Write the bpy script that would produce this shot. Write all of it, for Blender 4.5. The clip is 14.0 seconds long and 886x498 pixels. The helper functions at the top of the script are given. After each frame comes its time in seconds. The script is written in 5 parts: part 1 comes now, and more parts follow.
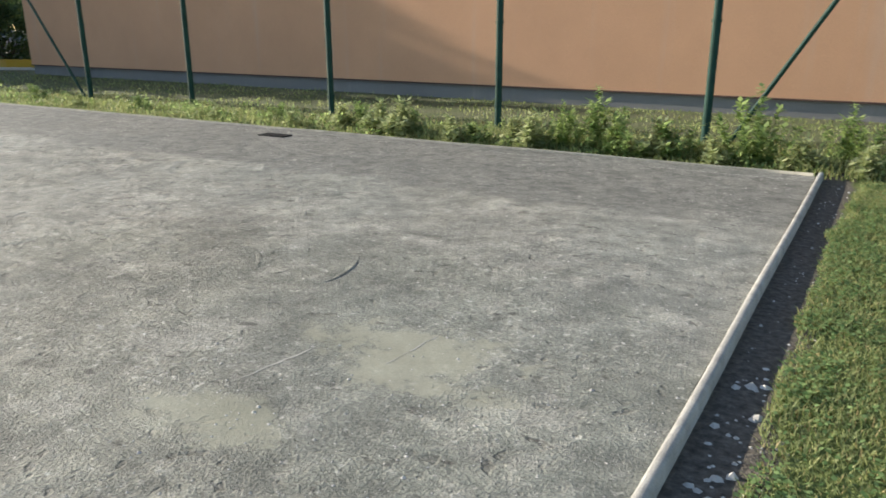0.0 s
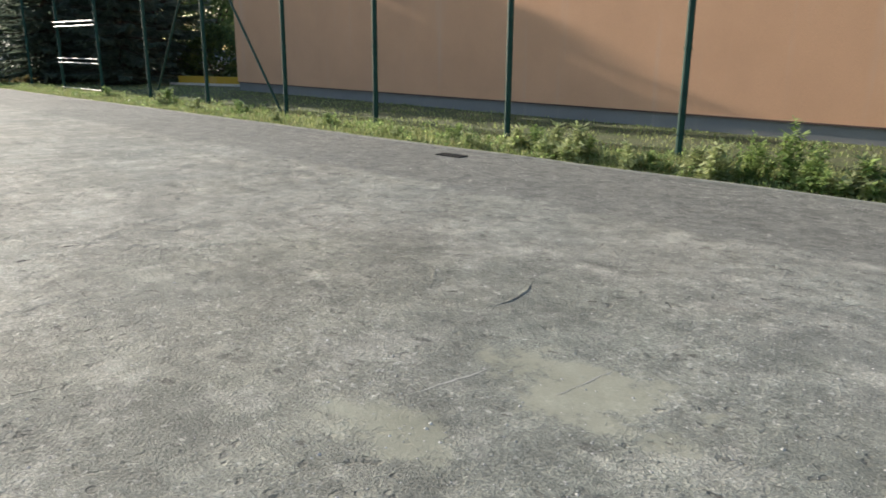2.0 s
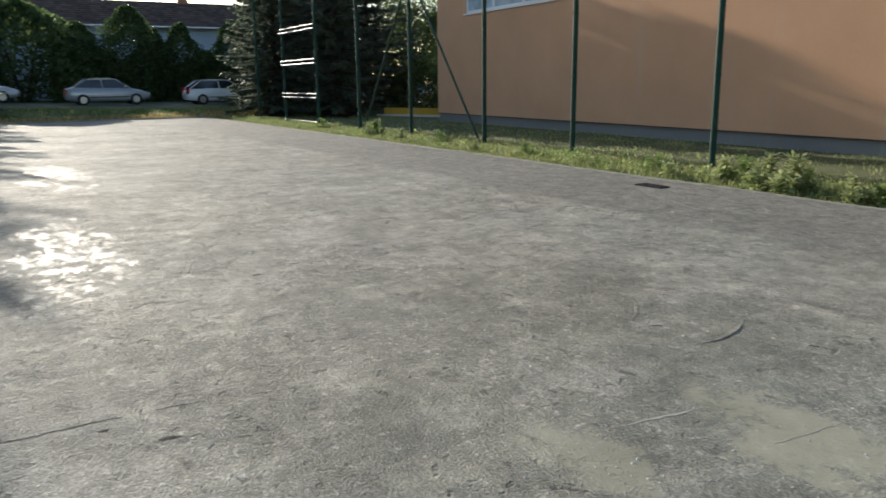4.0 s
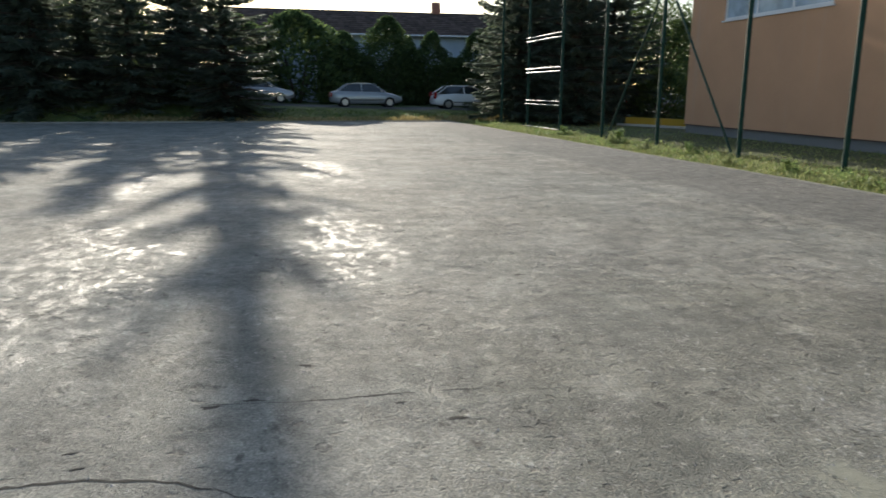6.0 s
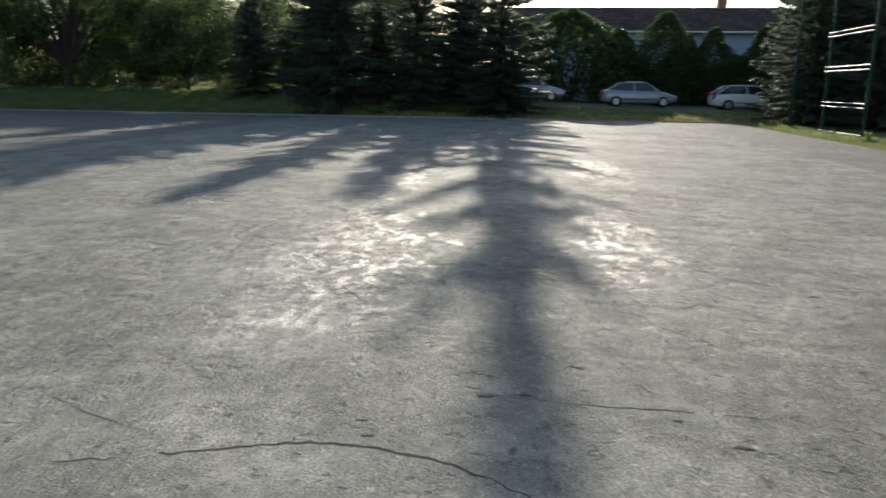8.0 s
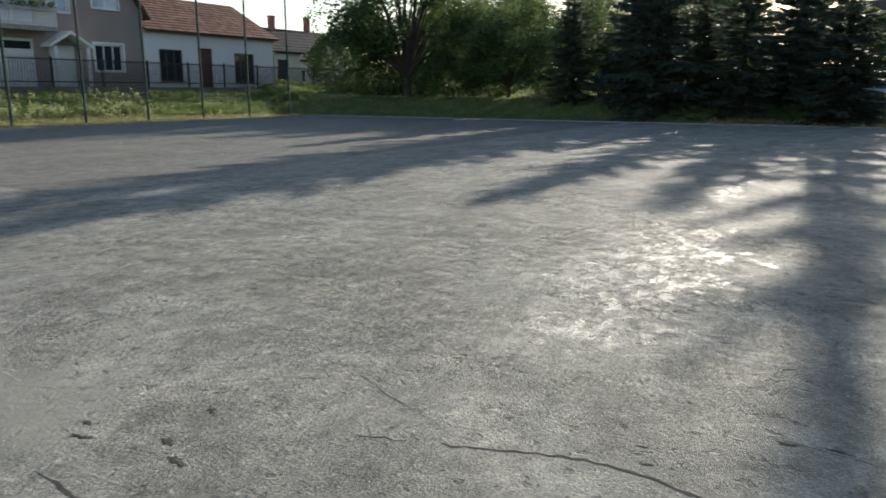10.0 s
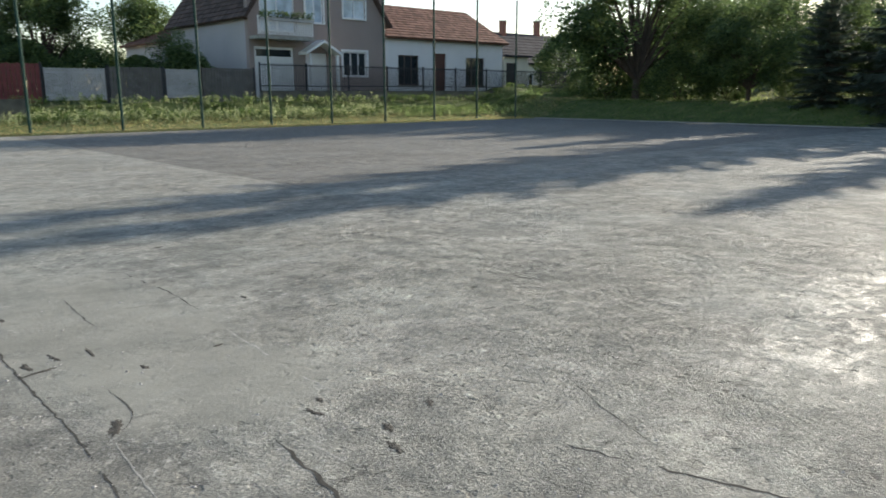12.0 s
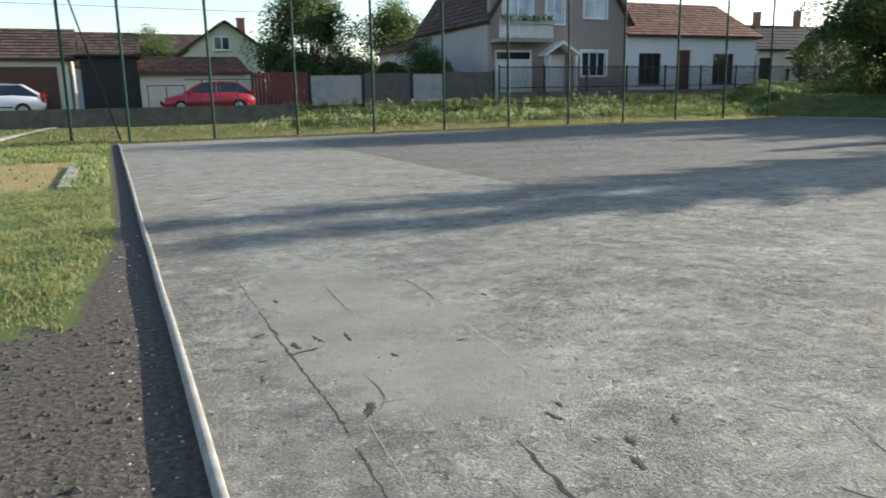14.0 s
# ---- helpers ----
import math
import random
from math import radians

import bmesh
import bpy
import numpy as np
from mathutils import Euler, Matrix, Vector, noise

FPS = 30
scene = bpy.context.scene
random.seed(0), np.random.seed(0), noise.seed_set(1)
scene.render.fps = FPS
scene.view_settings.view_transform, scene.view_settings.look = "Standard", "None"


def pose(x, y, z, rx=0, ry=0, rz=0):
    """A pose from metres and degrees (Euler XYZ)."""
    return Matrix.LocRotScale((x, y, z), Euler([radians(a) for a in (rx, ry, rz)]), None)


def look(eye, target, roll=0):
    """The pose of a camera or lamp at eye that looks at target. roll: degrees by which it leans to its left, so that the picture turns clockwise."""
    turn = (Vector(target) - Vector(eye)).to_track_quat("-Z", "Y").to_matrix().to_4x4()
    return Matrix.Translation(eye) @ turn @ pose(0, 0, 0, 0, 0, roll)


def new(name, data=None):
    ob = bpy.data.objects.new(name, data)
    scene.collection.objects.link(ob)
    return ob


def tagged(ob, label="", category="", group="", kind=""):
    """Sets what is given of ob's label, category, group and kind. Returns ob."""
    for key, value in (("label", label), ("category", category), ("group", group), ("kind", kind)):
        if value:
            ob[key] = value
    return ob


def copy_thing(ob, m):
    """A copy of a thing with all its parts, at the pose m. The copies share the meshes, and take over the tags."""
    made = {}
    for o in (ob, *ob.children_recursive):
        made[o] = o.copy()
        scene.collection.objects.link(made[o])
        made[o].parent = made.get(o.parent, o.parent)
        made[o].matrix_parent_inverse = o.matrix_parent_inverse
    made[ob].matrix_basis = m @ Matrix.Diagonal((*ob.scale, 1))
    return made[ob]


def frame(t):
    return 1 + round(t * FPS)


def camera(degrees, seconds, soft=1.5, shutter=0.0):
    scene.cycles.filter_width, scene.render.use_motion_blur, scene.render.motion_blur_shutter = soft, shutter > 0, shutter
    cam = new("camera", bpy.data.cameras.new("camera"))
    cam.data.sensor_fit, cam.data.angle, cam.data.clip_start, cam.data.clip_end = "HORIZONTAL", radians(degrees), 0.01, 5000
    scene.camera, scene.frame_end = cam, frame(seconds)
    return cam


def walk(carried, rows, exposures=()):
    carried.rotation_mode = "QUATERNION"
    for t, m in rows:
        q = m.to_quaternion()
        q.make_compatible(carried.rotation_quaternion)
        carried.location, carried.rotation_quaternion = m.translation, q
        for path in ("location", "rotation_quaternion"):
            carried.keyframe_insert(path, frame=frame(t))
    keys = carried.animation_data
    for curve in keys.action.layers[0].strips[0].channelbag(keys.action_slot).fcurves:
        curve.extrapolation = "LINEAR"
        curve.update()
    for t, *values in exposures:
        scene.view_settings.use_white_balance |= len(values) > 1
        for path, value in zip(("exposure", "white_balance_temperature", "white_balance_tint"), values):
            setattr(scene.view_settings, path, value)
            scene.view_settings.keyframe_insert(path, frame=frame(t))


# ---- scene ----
cam = camera(62.36, 14.0, soft=1.6, shutter=0.4)
# seconds, eye x y z, then the turn rx ry rz in degrees
ROWS = [
    (0.0, 0.003, -0.025, 1.500, 73.22, 0.10, 30.97),
    (0.5, -0.022, -0.033, 1.500, 73.44, -1.33, 34.24),
    (1.0, -0.051, -0.043, 1.504, 73.76, -1.73, 37.81),
    (1.5, -0.073, -0.053, 1.507, 74.17, -1.26, 40.91),
    (2.0, -0.085, -0.062, 1.514, 74.88, -0.51, 44.16),
    (2.5, -0.091, -0.075, 1.516, 75.52, 0.39, 47.44),
    (5.0, -0.123, -0.355, 1.540, 77.64, 0.07, 67.17),
    (5.5, -0.142, -0.458, 1.536, 77.74, -0.13, 71.60),
    (6.0, -0.151, -0.538, 1.534, 77.76, -0.30, 76.61),
    (6.5, -0.156, -0.586, 1.528, 77.68, -0.56, 80.92),
    (7.0, -0.171, -0.630, 1.525, 77.58, -1.09, 85.42),
    (7.5, -0.192, -0.665, 1.523, 77.54, -0.89, 89.89),
    (8.0, -0.220, -0.681, 1.532, 77.46, -0.77, 96.94),
    (8.5, -0.239, -0.662, 1.542, 77.39, -0.68, 104.30),
    (9.0, -0.263, -0.647, 1.546, 77.46, -0.36, 110.48),
    (11.5, -0.307, -0.675, 1.553, 78.03, -0.11, 133.74),
    (12.0, -0.309, -0.703, 1.550, 78.00, 0.09, 137.91),
    (12.5, -0.305, -0.732, 1.552, 78.03, 0.57, 142.29),
    (13.0, -0.286, -0.755, 1.555, 78.12, 0.47, 147.33),
    (13.5, -0.267, -0.770, 1.556, 78.22, 0.87, 151.59),
    (14.0, -0.249, -0.786, 1.556, 78.25, 1.10, 155.78),
]

EXPOSURES = [(0.0, 1.20, 6500, 10), (2.7, 1.01, 6500, 10), (5.0, 0.64, 6500, 10), (9.0, 0.58, 6500, 10), (11.5, 0.91, 6500, 10), (14.0, 1.13, 6500, 10)]
walk(cam, [(t, pose(x, y, z, rx, ry, rz)) for t, x, y, z, rx, ry, rz in ROWS], EXPOSURES)

# ---------------------------------------------------------------- light
SUN_EL, SUN_AZ = radians(17.3), math.atan2(-1.0, -0.049)   # azimuth counted from +y towards +x
world = bpy.data.worlds.new("world")
scene.world = world
world.use_nodes = True
wn, wl = world.node_tree.nodes, world.node_tree.links
sky = wn.new("ShaderNodeTexSky")
sky.sky_type, sky.sun_disc = "NISHITA", False
sky.sun_elevation, sky.sun_rotation = SUN_EL, SUN_AZ
sky.air_density, sky.dust_density, sky.ozone_density = 1.0, 0.7, 1.0
wl.new(sky.outputs["Color"], wn["Background"].inputs["Color"])
wn["Background"].inputs["Strength"].default_value = 0.122
sun = new("sun", bpy.data.lights.new("sun", "SUN"))
sun.data.energy, sun.data.angle, sun.data.color = 5.0, radians(0.55), (0.97, 0.885, 0.75)
sun_way = Vector((math.sin(SUN_AZ) * math.cos(SUN_EL), math.cos(SUN_AZ) * math.cos(SUN_EL), math.sin(SUN_EL)))
sun.matrix_world = look(sun_way * 60, (0, 0, 0))


# ---------------------------------------------------------------- materials
class Nodes:
    """A small builder of node materials in object or world coordinates."""

    def __init__(self, name, rough=0.8, metal=0.0, spec=0.5):
        self.m = bpy.data.materials.new(name)
        self.m.use_nodes = True
        self.n, self.l = self.m.node_tree.nodes, self.m.node_tree.links
        self.b = self.n["Principled BSDF"]
        self.b.inputs["Roughness"].default_value = rough
        self.b.inputs["Metallic"].default_value = metal
        self.b.inputs["Specular IOR Level"].default_value = spec
        self.geo = self.n.new("ShaderNodeNewGeometry")
        self.pos = self.geo.outputs["Position"]

    def put(self, socket, value):
        if hasattr(value, "is_linked"):
            self.l.new(value, socket)
        else:
            socket.default_value = value

    def noise(self, scale, detail=4.0, rough=0.6, stretch=None, at=None):
        t = self.n.new("ShaderNodeTexNoise")
        t.inputs["Scale"].default_value, t.inputs["Detail"].default_value = scale, detail
        t.inputs["Roughness"].default_value = rough
        src = at or self.pos
        if stretch:
            mp = self.n.new("ShaderNodeMapping")
            mp.inputs["Scale"].default_value = stretch
            self.l.new(src, mp.inputs["Vector"])
            src = mp.outputs["Vector"]
        self.l.new(src, t.inputs["Vector"])
        return t.outputs["Fac"]

    def voronoi(self, scale, feature="F1", what="Distance"):
        t = self.n.new("ShaderNodeTexVoronoi")
        t.feature = feature
        t.inputs["Scale"].default_value = scale
        self.l.new(self.pos, t.inputs["Vector"])
        return t.outputs[what]

    def ramp(self, fac, stops):
        t = self.n.new("ShaderNodeValToRGB")
        els = t.color_ramp.elements
        while len(els) < len(stops):
            els.new(0.5)
        for e, (at, c) in zip(els, stops):
            e.position, e.color = at, (*c, 1) if len(c) == 3 else c
        self.l.new(fac, t.inputs["Fac"])
        return t.outputs["Color"]

    def step(self, fac, lo, hi, a=0.0, b=1.0):
        t = self.n.new("ShaderNodeMapRange")
        t.interpolation_type = "SMOOTHSTEP"
        for k, v in zip(("Value", "From Min", "From Max", "To Min", "To Max"), (fac, lo, hi, a, b)):
            self.put(t.inputs[k], v)
        return t.outputs["Result"]

    def mix(self, fac, a, b, blend="MIX"):
        t = self.n.new("ShaderNodeMix")
        t.data_type, t.blend_type = "RGBA", blend
        for k, v in ((0, fac), (6, a), (7, b)):
            if isinstance(v, tuple) and len(v) == 3:
                v = (*v, 1)
            self.put(t.inputs[k], v)
        return t.outputs[2]

    def math(self, op, a, b=0.0):
        t = self.n.new("ShaderNodeMath")
        t.operation = op
        self.put(t.inputs[0], a), self.put(t.inputs[1], b)
        return t.outputs[0]

    def xyz(self):
        t = self.n.new("ShaderNodeSeparateXYZ")
        self.l.new(self.pos, t.inputs[0])
        return t.outputs

    def random(self):
        return self.n.new("ShaderNodeObjectInfo").outputs["Random"]

    def island(self):
        return self.geo.outputs["Random Per Island"]

    def bump(self, height, strength, distance):
        t = self.n.new("ShaderNodeBump")
        t.inputs["Strength"].default_value, t.inputs["Distance"].default_value = strength, distance
        self.l.new(height, t.inputs["Height"])
        self.l.new(t.outputs["Normal"], self.b.inputs["Normal"])
        return self

    def colour(self, c):
        self.put(self.b.inputs["Base Color"], (*c, 1) if isinstance(c, tuple) else c)
        return self

    def rough(self, v):
        self.put(self.b.inputs["Roughness"], v)
        return self


def plain(name, c, rough=0.7, metal=0.0, vary=0.12, scale=3.0, bump=0.0, spec=0.5):
    """A painted or plastered surface with blotches, fine grain and slight relief."""
    k = Nodes(name, rough, metal, spec)
    big, fine = k.noise(scale, 5), k.noise(scale * 17, 3)
    dark, light = tuple(v * (1 - vary) for v in c), tuple(min(1, v * (1 + vary)) for v in c)
    col = k.ramp(big, [(0.3, dark), (0.7, light)])
    col = k.mix(0.25, col, k.ramp(fine, [(0.35, dark), (0.65, light)]))
    k.colour(col)
    if bump:
        k.bump(k.math("ADD", big, fine), bump, 0.02)
    return k.m


def court_material():
    k = Nodes("worn_gravelly_asphalt", 0.85, 0.0, 0.2)
    x, y, z = k.xyz()
    wob = k.noise(0.5, 5)
    broad, mid, small, grit = k.noise(0.22, 5), k.noise(1.3, 7, 0.7), k.noise(9, 6, 0.75), k.noise(70, 3, 0.75)
    lumps = k.noise(3.6, 5, 0.65)
    # wear runs in long smears along the length of the yard
    smear = k.noise(1.0, 6, 0.62, (0.85, 1.1, 1))
    chips = k.math("MULTIPLY", k.step(k.noise(26, 4, 0.7), 0.52, 0.66), k.step(k.noise(0.8, 5, 0.65), 0.42, 0.62))
    base = k.ramp(mid, [(0.30, (0.150, 0.149, 0.140)), (0.5, (0.240, 0.237, 0.221)), (0.70, (0.335, 0.327, 0.297))])
    dust = k.ramp(smear, [(0.36, (0.165, 0.164, 0.154)), (0.64, (0.345, 0.338, 0.307))])
    col = k.mix(0.5, base, dust)
    tint = k.ramp(broad, [(0.35, (0.81, 0.865, 0.855)), (0.65, (0.97, 0.945, 0.89))])
    col = k.mix(0.8, col, tint, "MULTIPLY")
    # smoother darker asphalt strip along the north kerb
    edge = k.math("ADD", y, k.math("MULTIPLY", k.math("SUBTRACT", wob, 0.5), 1.0))
    strip = k.step(edge, 5.8, 6.2)
    col = k.mix(k.math("MULTIPLY", strip, 0.82), col, k.ramp(small, [(0.3, (0.120, 0.120, 0.111)), (0.7, (0.172, 0.171, 0.157))]))
    # relaid rectangle in the south-west, straight edged
    relaid = k.math("MULTIPLY", k.step(x, -6.78, -6.84), k.step(y, -11.6, -11.8))
    col = k.mix(k.math("MULTIPLY", relaid, 0.85), col, (0.168, 0.162, 0.148))
    # olive earth trodden into the asphalt in the north-east
    ex, ey = k.math("DIVIDE", k.math("ADD", x, 2.9), 2.7), k.math("DIVIDE", k.math("SUBTRACT", y, 2.2), 2.0)
    earth = k.math("ADD", k.math("ADD", k.math("MULTIPLY", ex, ex), k.math("MULTIPLY", ey, ey)), k.math("MULTIPLY", k.math("SUBTRACT", k.noise(1.1, 6, 0.65), 0.5), 3.0))
    col = k.mix(k.step(earth, 1.4, 0.5, 0, 0.75), col, (0.76, 0.78, 0.75), "MULTIPLY")
    # dirt trodden in along the east kerb
    soiled = k.step(k.math("ADD", x, k.math("MULTIPLY", k.math("SUBTRACT", k.noise(0.9, 6, 0.65), 0.5), 2.6)), -1.75, -1.0)
    soiled = k.math("MULTIPLY", soiled, k.step(y, -1.5, -3.0))
    col = k.mix(k.math("MULTIPLY", soiled, 0.55), col, (0.150, 0.142, 0.124))
    # pale worn chippings
    col = k.mix(k.math("MULTIPLY", chips, 0.55), col, (0.44, 0.43, 0.40))
    # pale dust lying in ragged patches, scuffed dark hollows between
    dusty = k.math("MULTIPLY", k.step(k.noise(1.5, 8, 0.72), 0.52, 0.60), k.step(k.math("ADD", strip, relaid), 0.9, 0.1))
    col = k.mix(k.math("MULTIPLY", dusty, 0.42), col, (0.370, 0.358, 0.320))
    # the strip beside the relaid part is swept smooth and pale
    swept = k.math("MULTIPLY", k.step(x, -6.84, -6.78), k.step(y, -11.2, -12.2))
    col = k.mix(k.math("MULTIPLY", swept, 0.45), col, (0.300, 0.292, 0.262))
    scuffed = k.math("MULTIPLY", k.step(k.noise(4.2, 5, 0.68, (0.8, 1.2, 1)), 0.57, 0.64), k.step(x, -1.0, -3.5, 0.35, 1.0))
    col = k.mix(k.math("MULTIPLY", scuffed, 0.42), col, (0.118, 0.113, 0.102))
    # dark spots: damp, dirt, small holes
    col = k.mix(k.step(k.noise(2.6, 4, 0.6), 0.64, 0.72, 0, 0.6), col, (0.085, 0.082, 0.076))
    col = k.mix(k.step(k.noise(6.5, 4, 0.65, (0.7, 1.2, 1)), 0.62, 0.69, 0, 0.75), col, (0.07, 0.067, 0.062))
    # small pits and pale flecks
    pits = k.math("MULTIPLY", k.step(k.noise(10, 2, 0.5), 0.62, 0.68), k.step(mid, 0.40, 0.58, 0.2, 1.0))
    col = k.mix(k.math("MULTIPLY", pits, 0.55), col, (0.080, 0.077, 0.071))
    col = k.mix(k.step(k.noise(13, 3, 0.6), 0.62, 0.70, 0, 0.5), col, (0.43, 0.42, 0.385))
    # grain
    col = k.mix(0.7, col, k.ramp(grit, [(0.3, (0.35, 0.35, 0.35)), (0.5, (0.98, 0.98, 0.98)), (0.7, (1.7, 1.68, 1.6))]), "MULTIPLY")
    col = k.mix(0.38, col, k.ramp(small, [(0.34, (0.5, 0.5, 0.5)), (0.66, (1.5, 1.48, 1.42))]), "MULTIPLY")
    col = k.mix(0.62, col, k.ramp(lumps, [(0.34, (0.62, 0.62, 0.62)), (0.66, (1.35, 1.34, 1.3))]), "MULTIPLY")
    # fine silt washed smooth beside the east kerb
    silt = 0.0
    ragged = k.math("MULTIPLY", k.math("SUBTRACT", k.noise(2.4, 6, 0.65), 0.5), 3.4)
    frayed = k.math("MULTIPLY", k.math("SUBTRACT", k.noise(3.1, 7, 0.72), 0.5), 8.0)
    sand = k.ramp(smear, [(0.35, (0.222, 0.217, 0.184)), (0.65, (0.275, 0.268, 0.228))])
    olive = k.ramp(smear, [(0.35, (0.250, 0.244, 0.182)), (0.65, (0.315, 0.308, 0.238))])
    for cx, cy, rx, ry, tone in ((-1.95, -4.35, 0.62, 0.62, sand), (-1.75, -6.0, 0.75, 1.5, sand), (-1.8, 2.65, 0.55, 0.33, olive), (-2.15, 1.75, 0.32, 0.18, olive)):
        dx = k.math("DIVIDE", k.math("SUBTRACT", x, cx), rx)
        dy = k.math("DIVIDE", k.math("SUBTRACT", y, cy), ry)
        d = k.math("ADD", k.math("ADD", k.math("MULTIPLY", dx, dx), k.math("MULTIPLY", dy, dy)), ragged if tone is sand else frayed)
        here = k.step(d, 1.9, 0.2) if tone is sand else k.step(d, 1.5, 0.1)
        silt = k.math("MAXIMUM", silt, here)
        col = k.mix(k.math("MULTIPLY", here, 0.75), col, tone)
    k.colour(col)
    # trodden smooth spots shine against the low sun
    spread = k.math("MULTIPLY", k.step(k.noise(1.7, 5, 0.65), 0.50, 0.64), 0.5)
    for cx, cy, rx, ry in ((-6.6, -2.3, 2.6, 0.85), (-7.6, 0.2, 1.9, 0.55), (-12.5, -2.9, 2.2, 0.5), (-14.5, 0.6, 2.0, 0.6)):
        dx = k.math("DIVIDE", k.math("SUBTRACT", x, cx), rx)
        dy = k.math("DIVIDE", k.math("SUBTRACT", y, cy), ry)
        d = k.math("ADD", k.math("MULTIPLY", dx, dx), k.math("MULTIPLY", dy, dy))
        spread = k.math("MAXIMUM", spread, k.step(k.math("ADD", d, k.math("MULTIPLY", k.math("SUBTRACT", k.noise(1.4, 6, 0.7), 0.5), 6.0)), 2.0, -0.1))
    streaks = k.noise(5.5, 6, 0.75, (0.8, 1.25, 1))
    shine = k.math("MULTIPLY", spread, k.step(streaks, 0.43, 0.60))
    shine = k.math("MULTIPLY", shine, k.step(strip, 0.9, 0.1))
    k.rough(k.step(shine, 0.0, 1.0, 0.80, 0.50))
    k.put(k.b.inputs["Specular IOR Level"], k.step(shine, 0.0, 1.0, 0.16, 0.36))
    # churned and trodden-smooth areas take turns
    churn = k.math("MULTIPLY", k.step(k.noise(0.55, 5, 0.6), 0.38, 0.62, 0.35, 1.0), k.step(x, -1.6, -4.5, 0.55, 1.0))
    h = k.math("ADD", k.math("MULTIPLY", small, 1.1), k.math("MULTIPLY", grit, 0.8))
    h = k.math("ADD", h, k.math("MULTIPLY", lumps, 0.9))
    h = k.math("ADD", h, k.math("MULTIPLY", smear, 0.4))
    h = k.math("SUBTRACT", h, k.math("MULTIPLY", pits, 0.5))
    # scuffed dents over the middle and west of the yard
    dents = k.math("MULTIPLY", k.step(k.noise(2.7, 4, 0.55), 0.50, 0.66), k.step(x, -2.6, -6.0))
    h = k.math("SUBTRACT", h, k.math("MULTIPLY", dents, 1.0))
    h = k.math("MULTIPLY", k.math("MULTIPLY", k.math("SUBTRACT", h, 1.6), churn), k.step(silt, 0.0, 1.0, 1.0, 0.25))
    return k.bump(k.math("MULTIPLY", h, k.step(strip, 0.0, 1.0, 1.0, 0.4)), 0.85, 0.036).m


def ground_material():
    k = Nodes("turf_and_soil", 0.9, 0.0, 0.25)
    x, y, z = k.xyz()
    mid, fine = k.noise(1.3, 6), k.noise(22, 4, 0.7)
    wob = k.math("MULTIPLY", k.math("SUBTRACT", k.noise(2.2, 4), 0.5), 1.1)
    turf = k.ramp(mid, [(0.3, (0.060, 0.090, 0.024)), (0.55, (0.110, 0.135, 0.042)), (0.75, (0.19, 0.17, 0.072))])
    soil = k.ramp(fine, [(0.3, (0.047, 0.041, 0.034)), (0.7, (0.130, 0.114, 0.093))])
    # trodden earth along the east kerb and by the standing place
    yy, xx = k.math("ADD", y, wob), k.math("ADD", x, k.math("MULTIPLY", wob, 0.22))
    bare = k.math("MULTIPLY", k.math("MULTIPLY", k.step(yy, -6.7, -6.4), k.step(yy, 1.2, 0.6)), k.step(k.math("ADD", x, wob), 2.4, 1.7))
    # the bare strip widens towards the standing place
    wider = k.math("MULTIPLY", k.step(y, -10.5, -6.6, 0.0, 0.30), k.step(y, -3.5, -5.5))
    gutter = k.step(k.math("SUBTRACT", xx, wider), -0.16, -0.22)
    east = k.step(x, -0.62, -0.55)
    col = k.mix(k.math("MULTIPLY", k.math("MAXIMUM", bare, gutter), east), turf, soil)
    # dry straw-coloured patch and sandpit
    dry = k.math("MULTIPLY", k.math("MULTIPLY", k.step(xx, 0.72, 0.8), k.step(y, -16.0, -16.6)), k.step(y, -24.5, -23.5))
    col = k.mix(k.math("MULTIPLY", dry, 0.8), col, (0.36, 0.26, 0.12))
    # thin dry turf before the building, toned darker in place of tree shade
    worn = k.math("MULTIPLY", k.step(k.math("ADD", y, wob), 10.3, 11.2), k.step(x, 4.0, 3.0))
    col = k.mix(k.math("MULTIPLY", worn, k.step(mid, 0.35, 0.6, 0.35, 0.85)), col, k.ramp(fine, [(0.3, (0.070, 0.080, 0.042)), (0.7, (0.135, 0.138, 0.080))]))
    # street surfaces
    road = k.math("MULTIPLY", k.math("MULTIPLY", k.step(x, -42.4, -42.6), k.step(x, -49.5, -49.3)), k.step(y, -9.5, -8.5))
    col = k.mix(road, col, (0.12, 0.115, 0.11))
    col = k.mix(0.5, col, k.ramp(fine, [(0.3, (0.55,) * 3), (0.7, (1.4,) * 3)]), "MULTIPLY")
    k.colour(col)
    return k.bump(k.math("ADD", fine, mid), 0.6, 0.04).m


def foliage(name, dark, light, trans=0.25):
    k = Nodes(name, 0.58, 0.0, 0.3)
    k.colour(k.mix(k.island(), dark, light))
    k.b.inputs["Subsurface Weight"].default_value = 0.0
    tr = k.n.new("ShaderNodeBsdfTranslucent")
    k.l.new(k.mix(k.island(), tuple(min(1, 1.5 * v) for v in dark), tuple(min(1, 1.5 * v) for v in light)), tr.inputs["Color"])
    mx = k.n.new("ShaderNodeMixShader")
    mx.inputs[0].default_value = trans
    out = k.n["Material Output"]
    k.l.new(k.b.outputs[0], mx.inputs[1])
    k.l.new(tr.outputs[0], mx.inputs[2])
    k.l.new(mx.outputs[0], out.inputs["Surface"])
    return k.m


